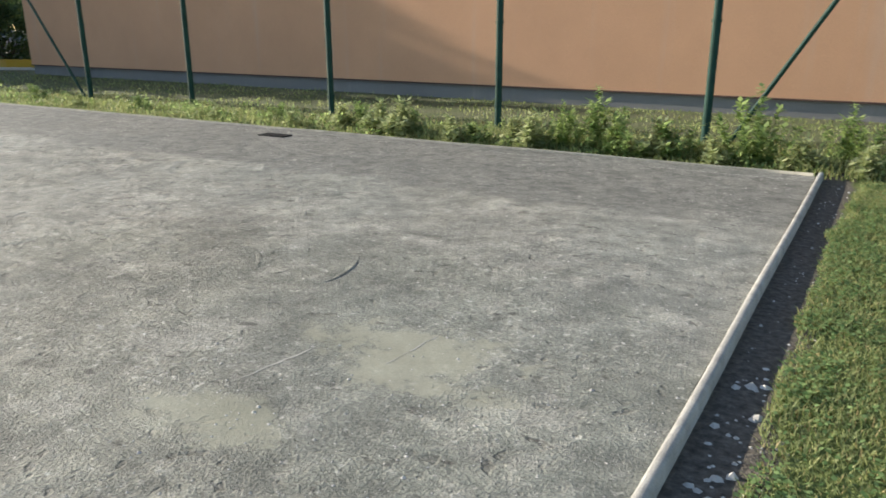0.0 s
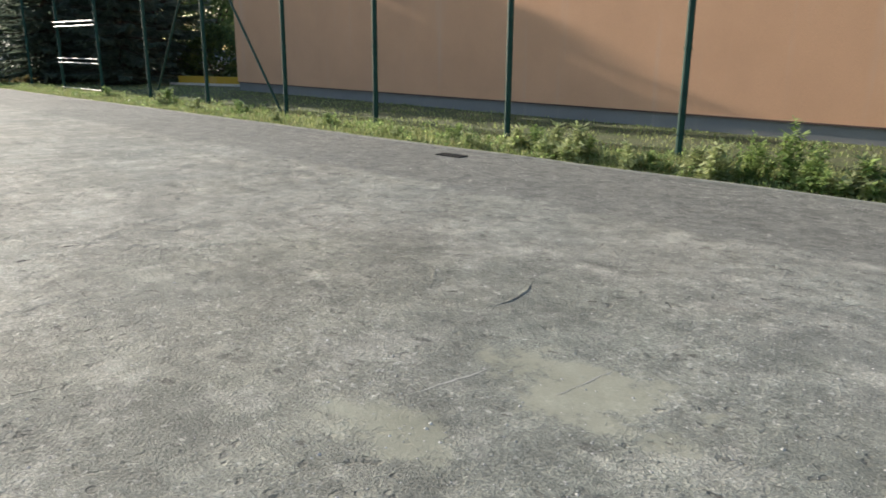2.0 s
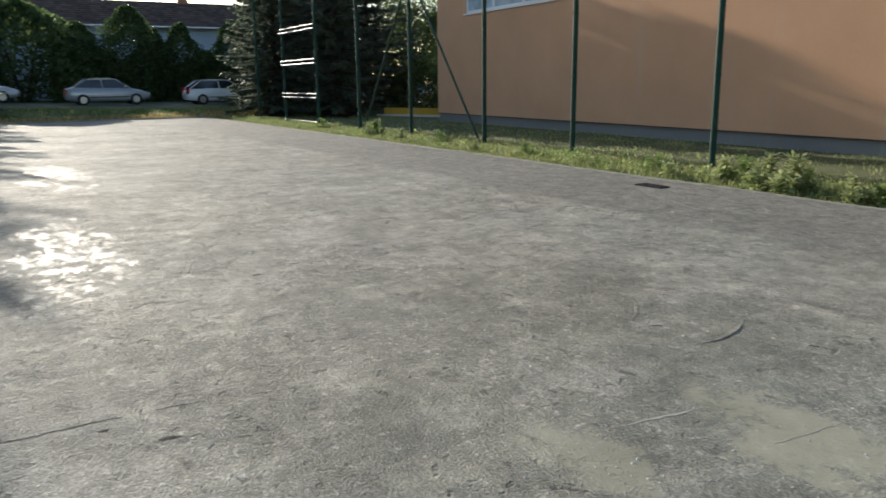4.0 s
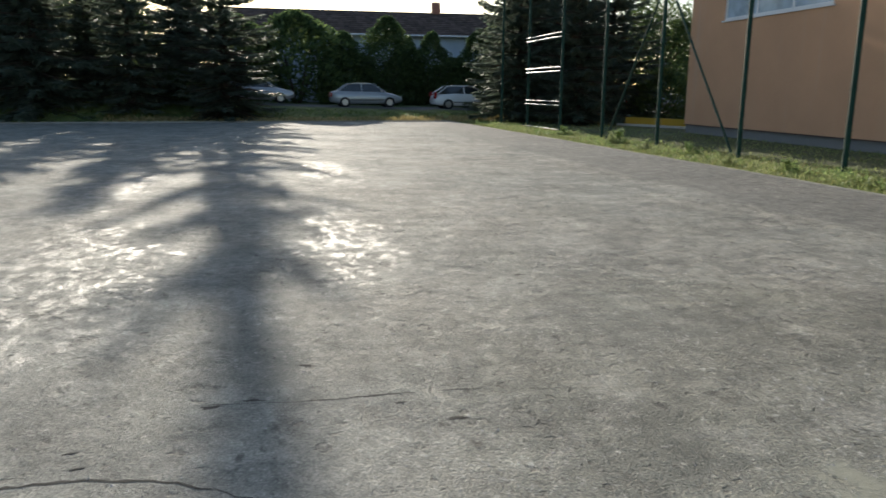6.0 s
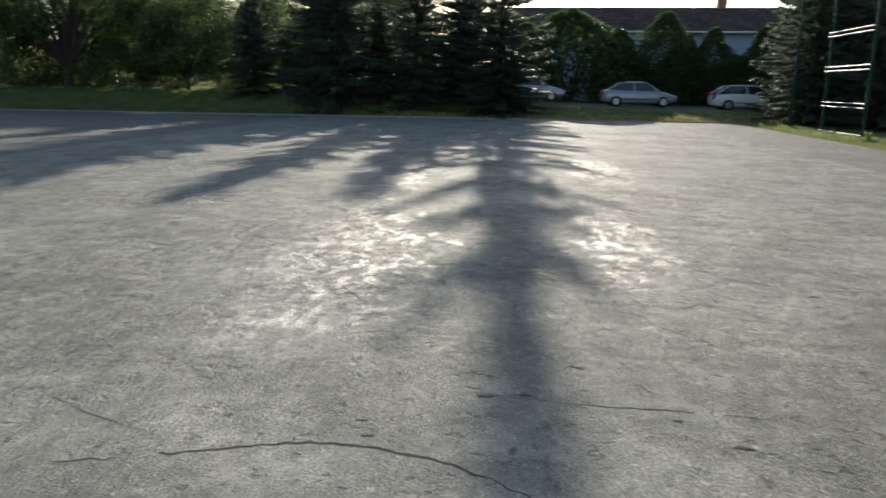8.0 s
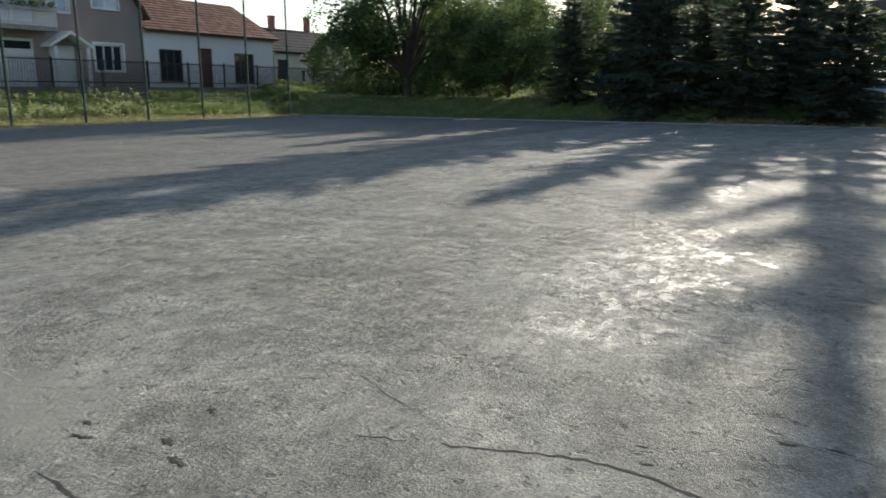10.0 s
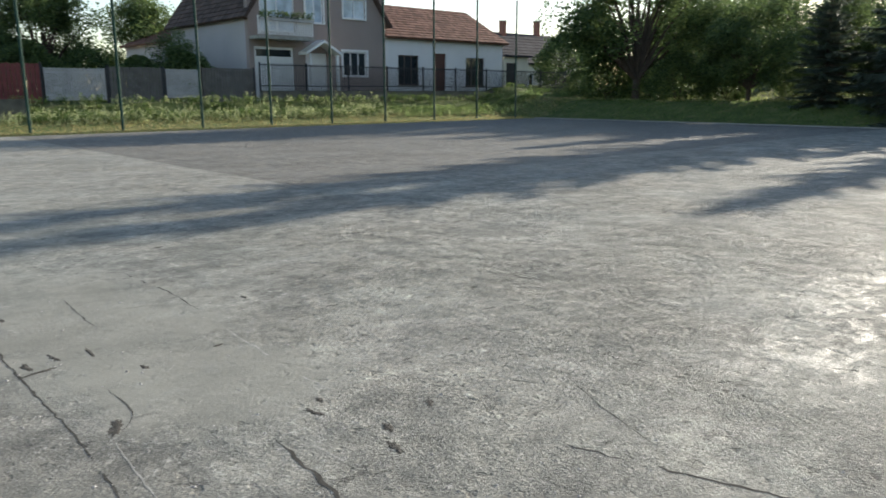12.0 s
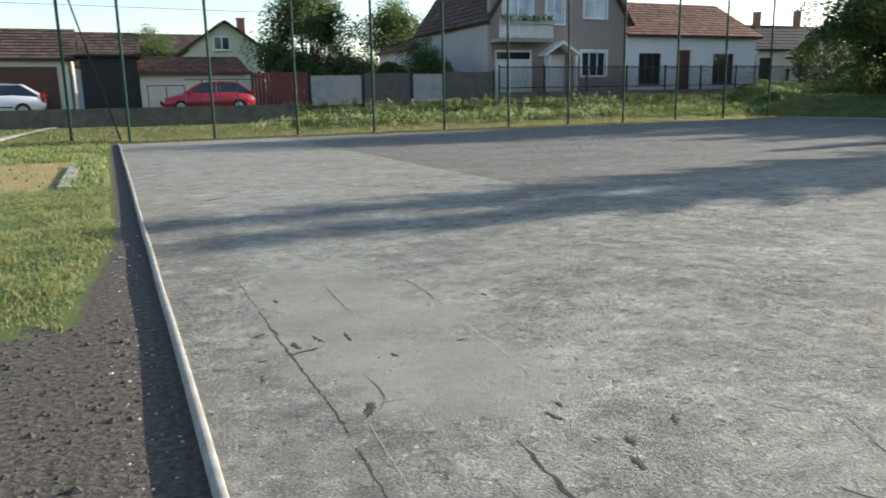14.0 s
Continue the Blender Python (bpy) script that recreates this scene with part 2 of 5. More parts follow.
def tile_roof(name, c):
    k = Nodes(name, 0.85, 0.0, 0.15)
    n = k.noise(1.2, 5)
    col = k.ramp(k.island(), [(0.0, tuple(v * 0.65 for v in c)), (1.0, tuple(v * 1.35 for v in c))])
    col = k.mix(0.5, col, k.ramp(n, [(0.3, (0.5, 0.5, 0.5)), (0.7, (1.3, 1.3, 1.3))]), "MULTIPLY")
    k.colour(col)
    return k.m


def render_wall(name, c, stain=(0.5, 0.45, 0.4)):
    """Smooth render with broad blotches, fine sand grain and rain streaks."""
    k = Nodes(name, 0.9, 0.0, 0.3)
    big, fine = k.noise(0.55, 5), k.noise(60, 3)
    streak = k.noise(1.0, 4, 0.6, (2.2, 2.2, 0.14))
    col = k.ramp(big, [(0.3, tuple(v * 0.93 for v in c)), (0.7, tuple(v * 1.05 for v in c))])
    col = k.mix(k.step(streak, 0.56, 0.78, 0, 0.16), col, stain)
    col = k.mix(0.2, col, k.ramp(fine, [(0.3, (0.75,) * 3), (0.7, (1.25,) * 3)]), "MULTIPLY")
    k.colour(col)
    return k.bump(fine, 0.25, 0.006).m


M = dict(
    court=court_material(), ground=ground_material(),
    kerb=plain("weathered_concrete", (0.30, 0.292, 0.265), 0.85, vary=0.34, scale=6, bump=0.4),
    kerb_dark=plain("old_concrete", (0.24, 0.22, 0.19), 0.9, vary=0.3, scale=3, bump=0.4),
    kerb_mid=plain("mossy_concrete", (0.225, 0.215, 0.18), 0.9, vary=0.38, scale=4, bump=0.4),
    damp=plain("damp_stained_concrete", (0.115, 0.108, 0.088), 0.92, vary=0.4, scale=2.2, bump=0.5),
    crack=plain("dark_dirt", (0.072, 0.068, 0.060), 0.95, vary=0.4, scale=20, spec=0.05),
    dirt=plain("brown_dirt", (0.088, 0.082, 0.072), 0.95, vary=0.4, scale=30, bump=0.5, spec=0.1),
    scrape=plain("pale_scraped_dust", (0.33, 0.32, 0.285), 0.95, vary=0.25, scale=20, spec=0.1),
    stone=plain("pebble", (0.40, 0.38, 0.35), 0.8, vary=0.4, scale=2),
    post=plain("green_painted_steel", (0.013, 0.046, 0.034), 0.65, vary=0.3, scale=6, spec=0.2),
    rail=plain("white_painted_steel", (0.56, 0.53, 0.50), 0.5, vary=0.2),
    iron=plain("cast_iron", (0.035, 0.035, 0.036), 0.6, 0.6, 0.3, 9),
    orange=render_wall("orange_render", (0.63, 0.350, 0.205)),
    plinth=render_wall("grey_plinth_render", (0.215, 0.206, 0.202)),
    joint=plain("dark_red_edge", (0.10, 0.055, 0.045), 0.8),
    frame=plain("white_window_frame", (0.74, 0.74, 0.74), 0.35, vary=0.04),
    white=render_wall("white_render", (0.70, 0.70, 0.71)),
    taupe=render_wall("brown_grey_render", (0.30, 0.245, 0.225)),
    pale=render_wall("pale_grey_render", (0.40, 0.385, 0.39)),
    cream=render_wall("cream_render", (0.64, 0.60, 0.50)),
    yellow=render_wall("pale_yellow_render", (0.60, 0.60, 0.44)),
    ochre=render_wall("ochre_render", (0.50, 0.31, 0.04)),
    blue=render_wall("pale_blue_render", (0.40, 0.47, 0.56)),
    tile_red=tile_roof("red_clay_tile", (0.165, 0.092, 0.07)),
    tile_brown=tile_roof("brown_roof_tile", (0.095, 0.068, 0.058)),
    tile_dark=tile_roof("dark_slate", (0.030, 0.030, 0.037)),
    brown=plain("brown_painted_boards", (0.085, 0.035, 0.026), 0.6, vary=0.25),
    old_wood=plain("old_brown_window_wood", (0.075, 0.058, 0.05), 0.7, vary=0.25),
    red_board=plain("dark_red_painted_boards", (0.15, 0.03, 0.026), 0.55, vary=0.25),
    black=plain("tarred_boards", (0.018, 0.017, 0.018), 0.7, vary=0.3),
    grey_board=plain("weathered_grey_boards", (0.12, 0.11, 0.10), 0.85, vary=0.3),
    white_board=plain("white_painted_boards", (0.74, 0.73, 0.72), 0.5, vary=0.1),
    # white boards greyed, the shade of their north side put into the colour
    dimmed_white=plain("dimmed_white_boards", (0.40, 0.385, 0.375), 0.7, vary=0.2),
    dark_iron=plain("black_railing", (0.03, 0.03, 0.033), 0.5, 0.3, 0.3),
    brick=plain("chimney_brick", (0.30, 0.13, 0.09), 0.9, vary=0.3, scale=8),
    bark=plain("brown_bark", (0.075, 0.055, 0.042), 0.95, vary=0.45, scale=12, bump=0.8),
    spruce=foliage("spruce_needles", (0.065, 0.090, 0.066), (0.160, 0.190, 0.142), 0.5),
    leaf=foliage("broad_leaves", (0.042, 0.072, 0.030), (0.128, 0.175, 0.060), 0.45),
    thuja=foliage("thuja_scales", (0.036, 0.066, 0.027), (0.105, 0.150, 0.055), 0.3),
    weed=foliage("weed_leaves", (0.09, 0.16, 0.045), (0.36, 0.44, 0.17), 0.45),
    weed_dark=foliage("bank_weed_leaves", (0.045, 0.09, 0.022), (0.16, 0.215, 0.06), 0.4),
    clover=foliage("clover_leaves", (0.070, 0.135, 0.042), (0.24, 0.33, 0.13), 0.4),
    weed_pale=foliage("pale_weed_leaves", (0.20, 0.25, 0.11), (0.48, 0.50, 0.28), 0.45),
    grass=foliage("grass_blades", (0.095, 0.140, 0.042), (0.325, 0.345, 0.150), 0.4),
    straw=foliage("dry_grass_blades", (0.20, 0.17, 0.07), (0.42, 0.34, 0.17), 0.35),
    tyre=plain("tyre_rubber", (0.02, 0.02, 0.021), 0.85),
    rim=plain("wheel_alloy", (0.42, 0.42, 0.43), 0.35, 0.8),
    lamp_red=plain("red_lamp_plastic", (0.35, 0.02, 0.02), 0.2),
    lamp_clear=plain("clear_lamp_plastic", (0.6, 0.6, 0.6), 0.15),
    trim=plain("black_plastic", (0.03, 0.03, 0.03), 0.6),
)


def paint(name, c, metal=0.3):
    k = Nodes(name, 0.35, metal)
    k.colour(k.ramp(k.noise(2.0, 4), [(0.3, tuple(v * 0.92 for v in c)), (0.7, c)]))
    k.b.inputs["Coat Weight"].default_value = 0.7
    return k.m


def glass(name, c=(0.02, 0.025, 0.03), rough=0.06):
    k = Nodes(name, rough, 0.0, 0.8)
    k.colour(k.ramp(k.noise(1.5, 3), [(0.35, c), (0.65, tuple(min(1, v * 1.6) for v in c))]))
    return k.m


# pane_sky has reflected sky, and pale curtains, painted into its base colour
M.update(silver=paint("silver_car_paint", (0.50, 0.51, 0.53)), white_car=paint("white_car_paint", (0.76, 0.77, 0.80), 0.0),
         grey_car=paint("pale_grey_car_paint", (0.36, 0.38, 0.40)), red_car=paint("red_car_paint", (0.42, 0.012, 0.03), 0.0),
         glass=glass("dark_pane"), pane_sky=glass("pale_sky_and_curtain_pane", (0.30, 0.36, 0.42), 0.08), car_glass=glass("tinted_car_glass"))


# ---------------------------------------------------------------- mesh helpers
def mesh_object(name, bm, material, parent=None, smooth=False):
    me = bpy.data.meshes.new(name)
    bm.normal_update()
    bm.to_mesh(me)
    bm.free()
    me.materials.append(material)
    if smooth:
        me.shade_smooth()
    ob = new(name, me)
    ob.parent = parent
    return ob


def part(name, bm, material, parent, label="", smooth=False):
    ob = mesh_object(name, bm, material, parent, smooth)
    return tagged(ob, label) if label else ob


def data_object(name, verts, faces, material, parent=None, smooth=False):
    me = bpy.data.meshes.new(name)
    me.from_pydata(verts, [], faces)
    me.materials.append(material)
    if smooth:
        me.shade_smooth()
    ob = new(name, me)
    ob.parent = parent
    return ob


def empty(name, m=None):
    ob = new(name)
    ob.empty_display_size = 0.2
    if m is not None:
        ob.matrix_basis = m
    return ob


def box(bm, x0, x1, y0, y1, z0, z1, bevel=0.0):
    r = bmesh.ops.create_cube(bm, size=1, matrix=Matrix.Translation(((x0 + x1) / 2, (y0 + y1) / 2, (z0 + z1) / 2))
                              @ Matrix.Diagonal((abs(x1 - x0), abs(y1 - y0), abs(z1 - z0), 1)))
    if bevel:
        edges = {e for v in r["verts"] for e in v.link_edges}
        bmesh.ops.bevel(bm, geom=list(edges), offset=bevel, segments=2, affect="EDGES", clamp_overlap=True)
    return bm


def boxed(*args, **kw):
    return box(bmesh.new(), *args, **kw)


def rod(bm, a, b, r0, r1=None, sides=8):
    a, b = Vector(a), Vector(b)
    d = b - a
    m = Matrix.Translation((a + b) / 2) @ d.to_track_quat("Z", "Y").to_matrix().to_4x4()
    bmesh.ops.create_cone(bm, cap_ends=True, segments=sides, radius1=r0, radius2=r0 if r1 is None else r1, depth=d.length, matrix=m)
    return bm


def slab(bm, pts, t):
    """A flat polygon pts given a thickness t straight down."""
    top = [bm.verts.new(p) for p in pts]
    low = [bm.verts.new((p[0], p[1], p[2] - t)) for p in pts]
    bm.faces.new(top), bm.faces.new(low[::-1])
    for i in range(len(pts)):
        j = (i + 1) % len(pts)
        bm.faces.new((top[j], top[i], low[i], low[j]))
    return bm


def prism(bm, outline, y0, y1):
    """An x-z outline drawn out from y0 to y1."""
    f = [bm.verts.new((x, y0, z)) for x, z in outline]
    b = [bm.verts.new((x, y1, z)) for x, z in outline]
    bm.faces.new(f), bm.faces.new(b[::-1])
    for i in range(len(outline)):
        j = (i + 1) % len(outline)
        bm.faces.new((f[j], f[i], b[i], b[j]))
    bmesh.ops.recalc_face_normals(bm, faces=bm.faces)
    return bm


def pierced(bm, x0, x1, z0, z1, y0, y1, holes):
    """A wall from x0 to x1 with real openings (hx0, hx1, hz0, hz1)."""
    xs = sorted({x0, x1, *(h[0] for h in holes), *(h[1] for h in holes)})
    zs = sorted({z0, z1, *(h[2] for h in holes), *(h[3] for h in holes)})
    for a, b in zip(xs, xs[1:]):
        run = None
        for c, d in zip(zs, zs[1:]):
            hit = any(h[0] <= (a + b) / 2 <= h[1] and h[2] <= (c + d) / 2 <= h[3] for h in holes)
            if hit:
                if run:
                    box(bm, a, b, y0, y1, *run)
                run = None
            else:
                run = (run[0], d) if run else (c, d)
        if run:
            box(bm, a, b, y0, y1, *run)
    bmesh.ops.remove_doubles(bm, verts=bm.verts, dist=1e-4)
    return bm


def window(parent, x0, x1, z0, z1, y, material=None, wood=None, frame=0.07, mullions=1, transom=None, sill=True, name="window", surround=0.0):
    """A framed window in a wall that faces +y at y; recessed pane, bars, sill and perhaps a painted surround."""
    bm = bmesh.new()
    back, front = y - 0.14, y - 0.06
    outer = ((x0, z0), (x1, z0), (x1, z1), (x0, z1))
    inner = ((x0 + frame, z0 + frame), (x1 - frame, z0 + frame), (x1 - frame, z1 - frame), (x0 + frame, z1 - frame))
    ob, of, ib, inf = ([bm.verts.new((px, d, pz)) for px, pz in ring] for ring, d in ((outer, back), (outer, front), (inner, back), (inner, front)))
    for i in range(4):
        j = (i + 1) % 4
        for p, q in ((of, inf), (inf, ib), (ib, ob), (ob, of)):
            bm.faces.new((p[i], p[j], q[j], q[i]))
    bmesh.ops.recalc_face_normals(bm, faces=bm.faces)
    w = part(name, bm, wood or M["frame"], parent)
    for i in range(mullions):
        xm = x0 + (x1 - x0) * (i + 1) / (mullions + 1)
        part("mullion", boxed(xm - frame / 2, xm + frame / 2, back, front - 0.004, z0 + frame, z1 - frame), wood or M["frame"], w)
    part("pane", boxed(x0 + frame * 0.6, x1 - frame * 0.6, y - 0.12, y - 0.10, z0 + frame * 0.6, z1 - frame * 0.6), material or M["glass"], w)
    if sill:
        part("sill", boxed(x0 - 0.08, x1 + 0.08, y - 0.06, y + 0.09, z0 - 0.06, z0 - 0.004, bevel=0.01), wood or M["frame"], w)
    if surround:
        s = bmesh.new()
        box(s, x0 - surround, x0 - 0.002, y - 0.03, y + 0.035, z0, z1 + surround)
        box(s, x1 + 0.002, x1 + surround, y - 0.03, y + 0.035, z0, z1 + surround)
        box(s, x0, x1, y - 0.03, y + 0.035, z1 + 0.002, z1 + surround)
        part("surround", s, M["frame"], w)
    return w


def tiled(parent, a, b, c, d, material, rows, cols, name="roof", thick=0.12):
    """A roof slope over the corners a b (eave) c d (ridge, above b and a): a deck and overlapping tiles."""
    a, b, c, d = (Vector(p) for p in (a, b, c, d))
    n = (b - a).cross(d - a).normalized()
    if n.z < 0:
        n = -n
    bm = bmesh.new()
    top = [bm.verts.new(p) for p in (a, b, c, d)]
    low = [bm.verts.new(p - n * thick) for p in (a, b, c, d)]
    bm.faces.new(top), bm.faces.new(low[::-1])
    for i in range(4):
        j = (i + 1) % 4
        bm.faces.new((top[j], top[i], low[i], low[j]))
    bmesh.ops.recalc_face_normals(bm, faces=bm.faces)
    r = part(name, bm, material, parent)
    verts, faces = [], []
    for i in range(rows):
        u0, u1 = i / rows, min(1.0, (i + 1.12) / rows)
        for j in range(cols):
            v0, v1 = (j + 0.03) / cols, (j + 0.97) / cols
            p = [a.lerp(b, v0).lerp(d.lerp(c, v0), u0), a.lerp(b, v1).lerp(d.lerp(c, v1), u0),
                 a.lerp(b, v1).lerp(d.lerp(c, v1), u1), a.lerp(b, v0).lerp(d.lerp(c, v0), u1)]
            k = len(verts)
            verts += [p[0] + n * 0.055, p[1] + n * 0.055, p[2] + n * 0.015, p[3] + n * 0.015, p[0] + n * 0.004, p[1] + n * 0.004]
            faces += [(k, k + 1, k + 2, k + 3), (k + 4, k + 5, k + 1, k)]
    t = data_object("tiles", verts, faces, material, r)
    tagged(t, kind="stuff")
    return r


def smooth01(a, b, v):
    t = np.clip((v - a) / (b - a), 0, 1)
    return t * t * (3 - 2 * t)


# ---------------------------------------------------------------- ground
XE, XW, YN, YS = -0.52, -36.3, 8.5, -31.9          # edges of the yard
WALL_Y, WALL_X0 = 15.34, -26.15                    # front and west end of the orange building


def ground_z(x, y):
    x, y = np.asarray(x, float), np.asarray(y, float)
    z = np.full(np.broadcast(x, y).shape, -0.10) + 0.055 * smooth01(-1.0, -0.6, x) * (y < 9)
    z = z + 0.8 * smooth01(-42.5, -50, x) * smooth01(-7, -14, y)
    crest = XW - 6.2 + 1.9 * smooth01(-3, -9, y)          # the western bank is steeper further south
    z = z + 0.13 * smooth01(XW - 0.3, XW - 1.5, x) + (0.50 - 0.03 * np.clip(y - 4, -14, 14)) * smooth01(XW - 1.0, crest, x)
    z = z + (0.10 * smooth01(XW - 1.0, crest, x) + 0.55 * smooth01(-39.5, -51, x)) * smooth01(-3, -11, y) * smooth01(-36, -32, y)
    z = z + 0.07 * smooth01(YN + 0.1, YN + 0.6, y) * (x < 3)
    south = 0.10 * smooth01(-31.9, -33.0, y) + 0.50 * smooth01(-33.6, -36.4, y) + 0.62 * smooth01(-36.6, -37.2, y)
    z = z + south * (1 - 0.6 * smooth01(XW - 2, XW - 9, x))
    return z


gx = np.concatenate([[-900, -400, -200, -120, -80], np.arange(-60, 12.01, 0.5), [16, 24, 40, 80, 160, 400, 900]])
gy = np.concatenate([[-900, -400, -200, -120, -80, -60], np.arange(-48, 24.01, 0.5), [30, 40, 60, 120, 240, 500, 900]])
gxx, gyy = np.meshgrid(gx, gy)
gzz = ground_z(gxx, gyy)
nx = len(gx)
ground = data_object("ground", np.stack([gxx, gyy, gzz], -1).reshape(-1, 3).tolist(),
                     [(j * nx + i, j * nx + i + 1, (j + 1) * nx + i + 1, (j + 1) * nx + i) for j in range(len(gy) - 1) for i in range(nx - 1)],
                     M["ground"], smooth=True)
tagged(ground, "turf and bare earth round the yard, rising to the streets", "ground", kind="structure")

# the yard: a slab of worn asphalt with a gently uneven top
cx, cy = np.arange(XW, XE - 0.02 + 1e-6, (XE - 0.02 - XW) / 150), np.arange(YS, YN + 1e-6, (YN - YS) / 170)
verts, faces = [], []
for yv in cy:
    for xv in cx:
        e = 0.0 if (xv < XW + 0.2 or xv > XE - 0.3 or yv < YS + 0.2 or yv > YN - 0.3) else 1.0
        verts.append((xv, yv, e * (0.016 * noise.noise((xv * 0.45, yv * 0.45, 3)) + 0.007 * noise.noise((xv * 1.7, yv * 1.7, 9)))))
n1 = len(cx)
YARD_Z = np.array([p[2] for p in verts]).reshape(len(cy), n1)
for j in range(len(cy) - 1):
    for i in range(n1 - 1):
        faces.append((j * n1 + i, j * n1 + i + 1, (j + 1) * n1 + i + 1, (j + 1) * n1 + i))
rim = [i for i in range(n1)] + [j * n1 + n1 - 1 for j in range(1, len(cy))] + [(len(cy) - 1) * n1 + i for i in range(n1 - 2, -1, -1)] + [j * n1 for j in range(len(cy) - 2, 0, -1)]
k0 = len(verts)
verts += [verts[i] for i in rim] + [(verts[i][0], verts[i][1], -0.3) for i in rim]
nr = len(rim)
for i in range(nr):
    j = (i + 1) % nr
    faces.append((k0 + j, k0 + i, k0 + nr + i, k0 + nr + j))
pavement = data_object("pavement", verts, faces, M["court"], smooth=True)
tagged(pavement, "grey worn asphalt sports yard strewn with grit and dust", "pavement", kind="structure")


def yard_z(x, y):
    """Height of the yard's surface, facet by facet."""
    u, v = (x - cx[0]) / (cx[1] - cx[0]), (y - cy[0]) / (cy[1] - cy[0])
    i, j = min(max(int(u), 0), n1 - 2), min(max(int(v), 0), len(cy) - 2)
    u, v = min(max(u - i, 0.0), 1.0), min(max(v - j, 0.0), 1.0)
    a, b, c, d = (YARD_Z[j, i], YARD_Z[j, i + 1], YARD_Z[j + 1, i], YARD_Z[j + 1, i + 1])
    return float((a * (1 - u) + b * u) * (1 - v) + (c * (1 - u) + d * u) * v)


def kerb(name, a, b, width, top, material, label, seed):
    """A rounded edging that wavers a little along its length."""
    a, b = Vector(a), Vector(b)
    d = (b - a).normalized()
    s = Vector((d.y, -d.x, 0))
    n = max(2, int((b - a).length / 0.5))
    prof = [(-0.5, -0.35), (-0.5, -0.03), (-0.40, -0.008), (-0.2, 0.0), (0.2, 0.0), (0.40, -0.008), (0.5, -0.03), (0.5, -0.35)]
    vs, fs = [], []
    for i in range(n + 1):
        p = a.lerp(b, i / n)
        w = 0.012 * noise.noise((i * 0.21, seed, 0))
        h = 0.010 * noise.noise((i * 0.3, seed, 5))
        for u, v in prof:
            q = p + s * (u * width + w)
            vs.append((q.x, q.y, top + v + h))
    m = len(prof)
    for i in range(n):
        for j in range(m - 1):
            fs.append((i * m + j, i * m + j + 1, (i + 1) * m + j + 1, (i + 1) * m + j))
    fs += [tuple(range(m)), tuple(n * m + j for j in range(m))[::-1]]
    ob = data_object(name, vs, fs, material, smooth=True)
    return tagged(ob, label, "kerb", kind="structure")


kerb("kerb_east", (XE + 0.012, YS - 0.1, 0), (XE + 0.012, YN + 0.1, 0), 0.056, 0.03, M["kerb"], "pale rounded concrete edging with a drop to bare earth", 1.3)
kerb("kerb_north", (XW, YN + 0.05, 0), (XE - 0.05, YN + 0.05, 0), 0.06, 0.022, M["kerb_mid"], "narrow concrete edging overgrown by weeds", 4.1)
kerb("kerb_west", (XW - 0.06, YS, 0), (XW - 0.06, YN, 0), 0.12, 0.06, M["kerb_dark"], "dark concrete edging before the trees", 7.7)


# ---------------------------------------------------------------- orange building
building = tagged(empty("school_building", Matrix.Translation((WALL_X0, WALL_Y, 0)) @ pose(0, 0, 0, 0, 0, -2.2) @ Matrix.Translation((-WALL_X0, -WALL_Y, 0))), "long orange-rendered building with a grey plinth", "building")
BX1 = 14.0
WIN = (-23.97, -18.48, 3.96, 6.2)
wall = part("wall", pierced(bmesh.new(), WALL_X0, BX1, 0.30, 7.6, WALL_Y, WALL_Y + 0.4, [WIN]), M["orange"], building)
side = bmesh.new()
box(side, WALL_X0, WALL_X0 + 0.4, WALL_Y + 0.402, WALL_Y + 14, 0.30, 7.6)
box(side, BX1 - 0.4, BX1, WALL_Y + 0.402, WALL_Y + 14, 0.30, 7.6)
box(side, WALL_X0 + 0.402, BX1 - 0.402, WALL_Y + 13.6, WALL_Y + 14, 0.30, 7.6)
part("side_wall", side, M["orange"], building)
part("plinth", boxed(WALL_X0 + 0.04, BX1 - 0.04, WALL_Y + 0.045, WALL_Y + 13.9, -0.5, 0.28), M["plinth"], building)
part("drip_edge", boxed(WALL_X0 - 0.012, BX1 + 0.01, WALL_Y - 0.014, WALL_Y + 0.04, 0.274, 0.302), M["joint"], building)
part("roof", boxed(WALL_X0 - 0.3, BX1 + 0.3, WALL_Y - 0.3, WALL_Y + 14.3, 7.6, 7.85, bevel=0.03), M["kerb_dark"], building)
gym = bmesh.new()
x0, x1, z0, z1 = WIN
for a, b in ((x0, x0 + 0.09), (x1 - 0.09, x1)):
    box(gym, a, b, WALL_Y + 0.05, WALL_Y + 0.15, z0, z1)
for i in range(1, 3):
    xm = x0 + (x1 - x0) * i / 3
    box(gym, xm - 0.04, xm + 0.04, WALL_Y + 0.05, WALL_Y + 0.15, z0 + 0.09, z1 - 0.09)
for a, b in ((z0, z0 + 0.09), (z1 - 0.09, z1)):
    box(gym, x0 + 0.09, x1 - 0.09, WALL_Y + 0.05, WALL_Y + 0.15, a, b)
gw = part("window", gym, M["frame"], building)
part("pane", boxed(x0 + 0.05, x1 - 0.05, WALL_Y + 0.09, WALL_Y + 0.11, z0 + 0.05, z1 - 0.05), M["pane_sky"], gw)
part("sill", boxed(x0 - 0.06, x1 + 0.06, WALL_Y - 0.05, WALL_Y + 0.05, z0 - 0.05, z0 - 0.003), M["frame"], gw)


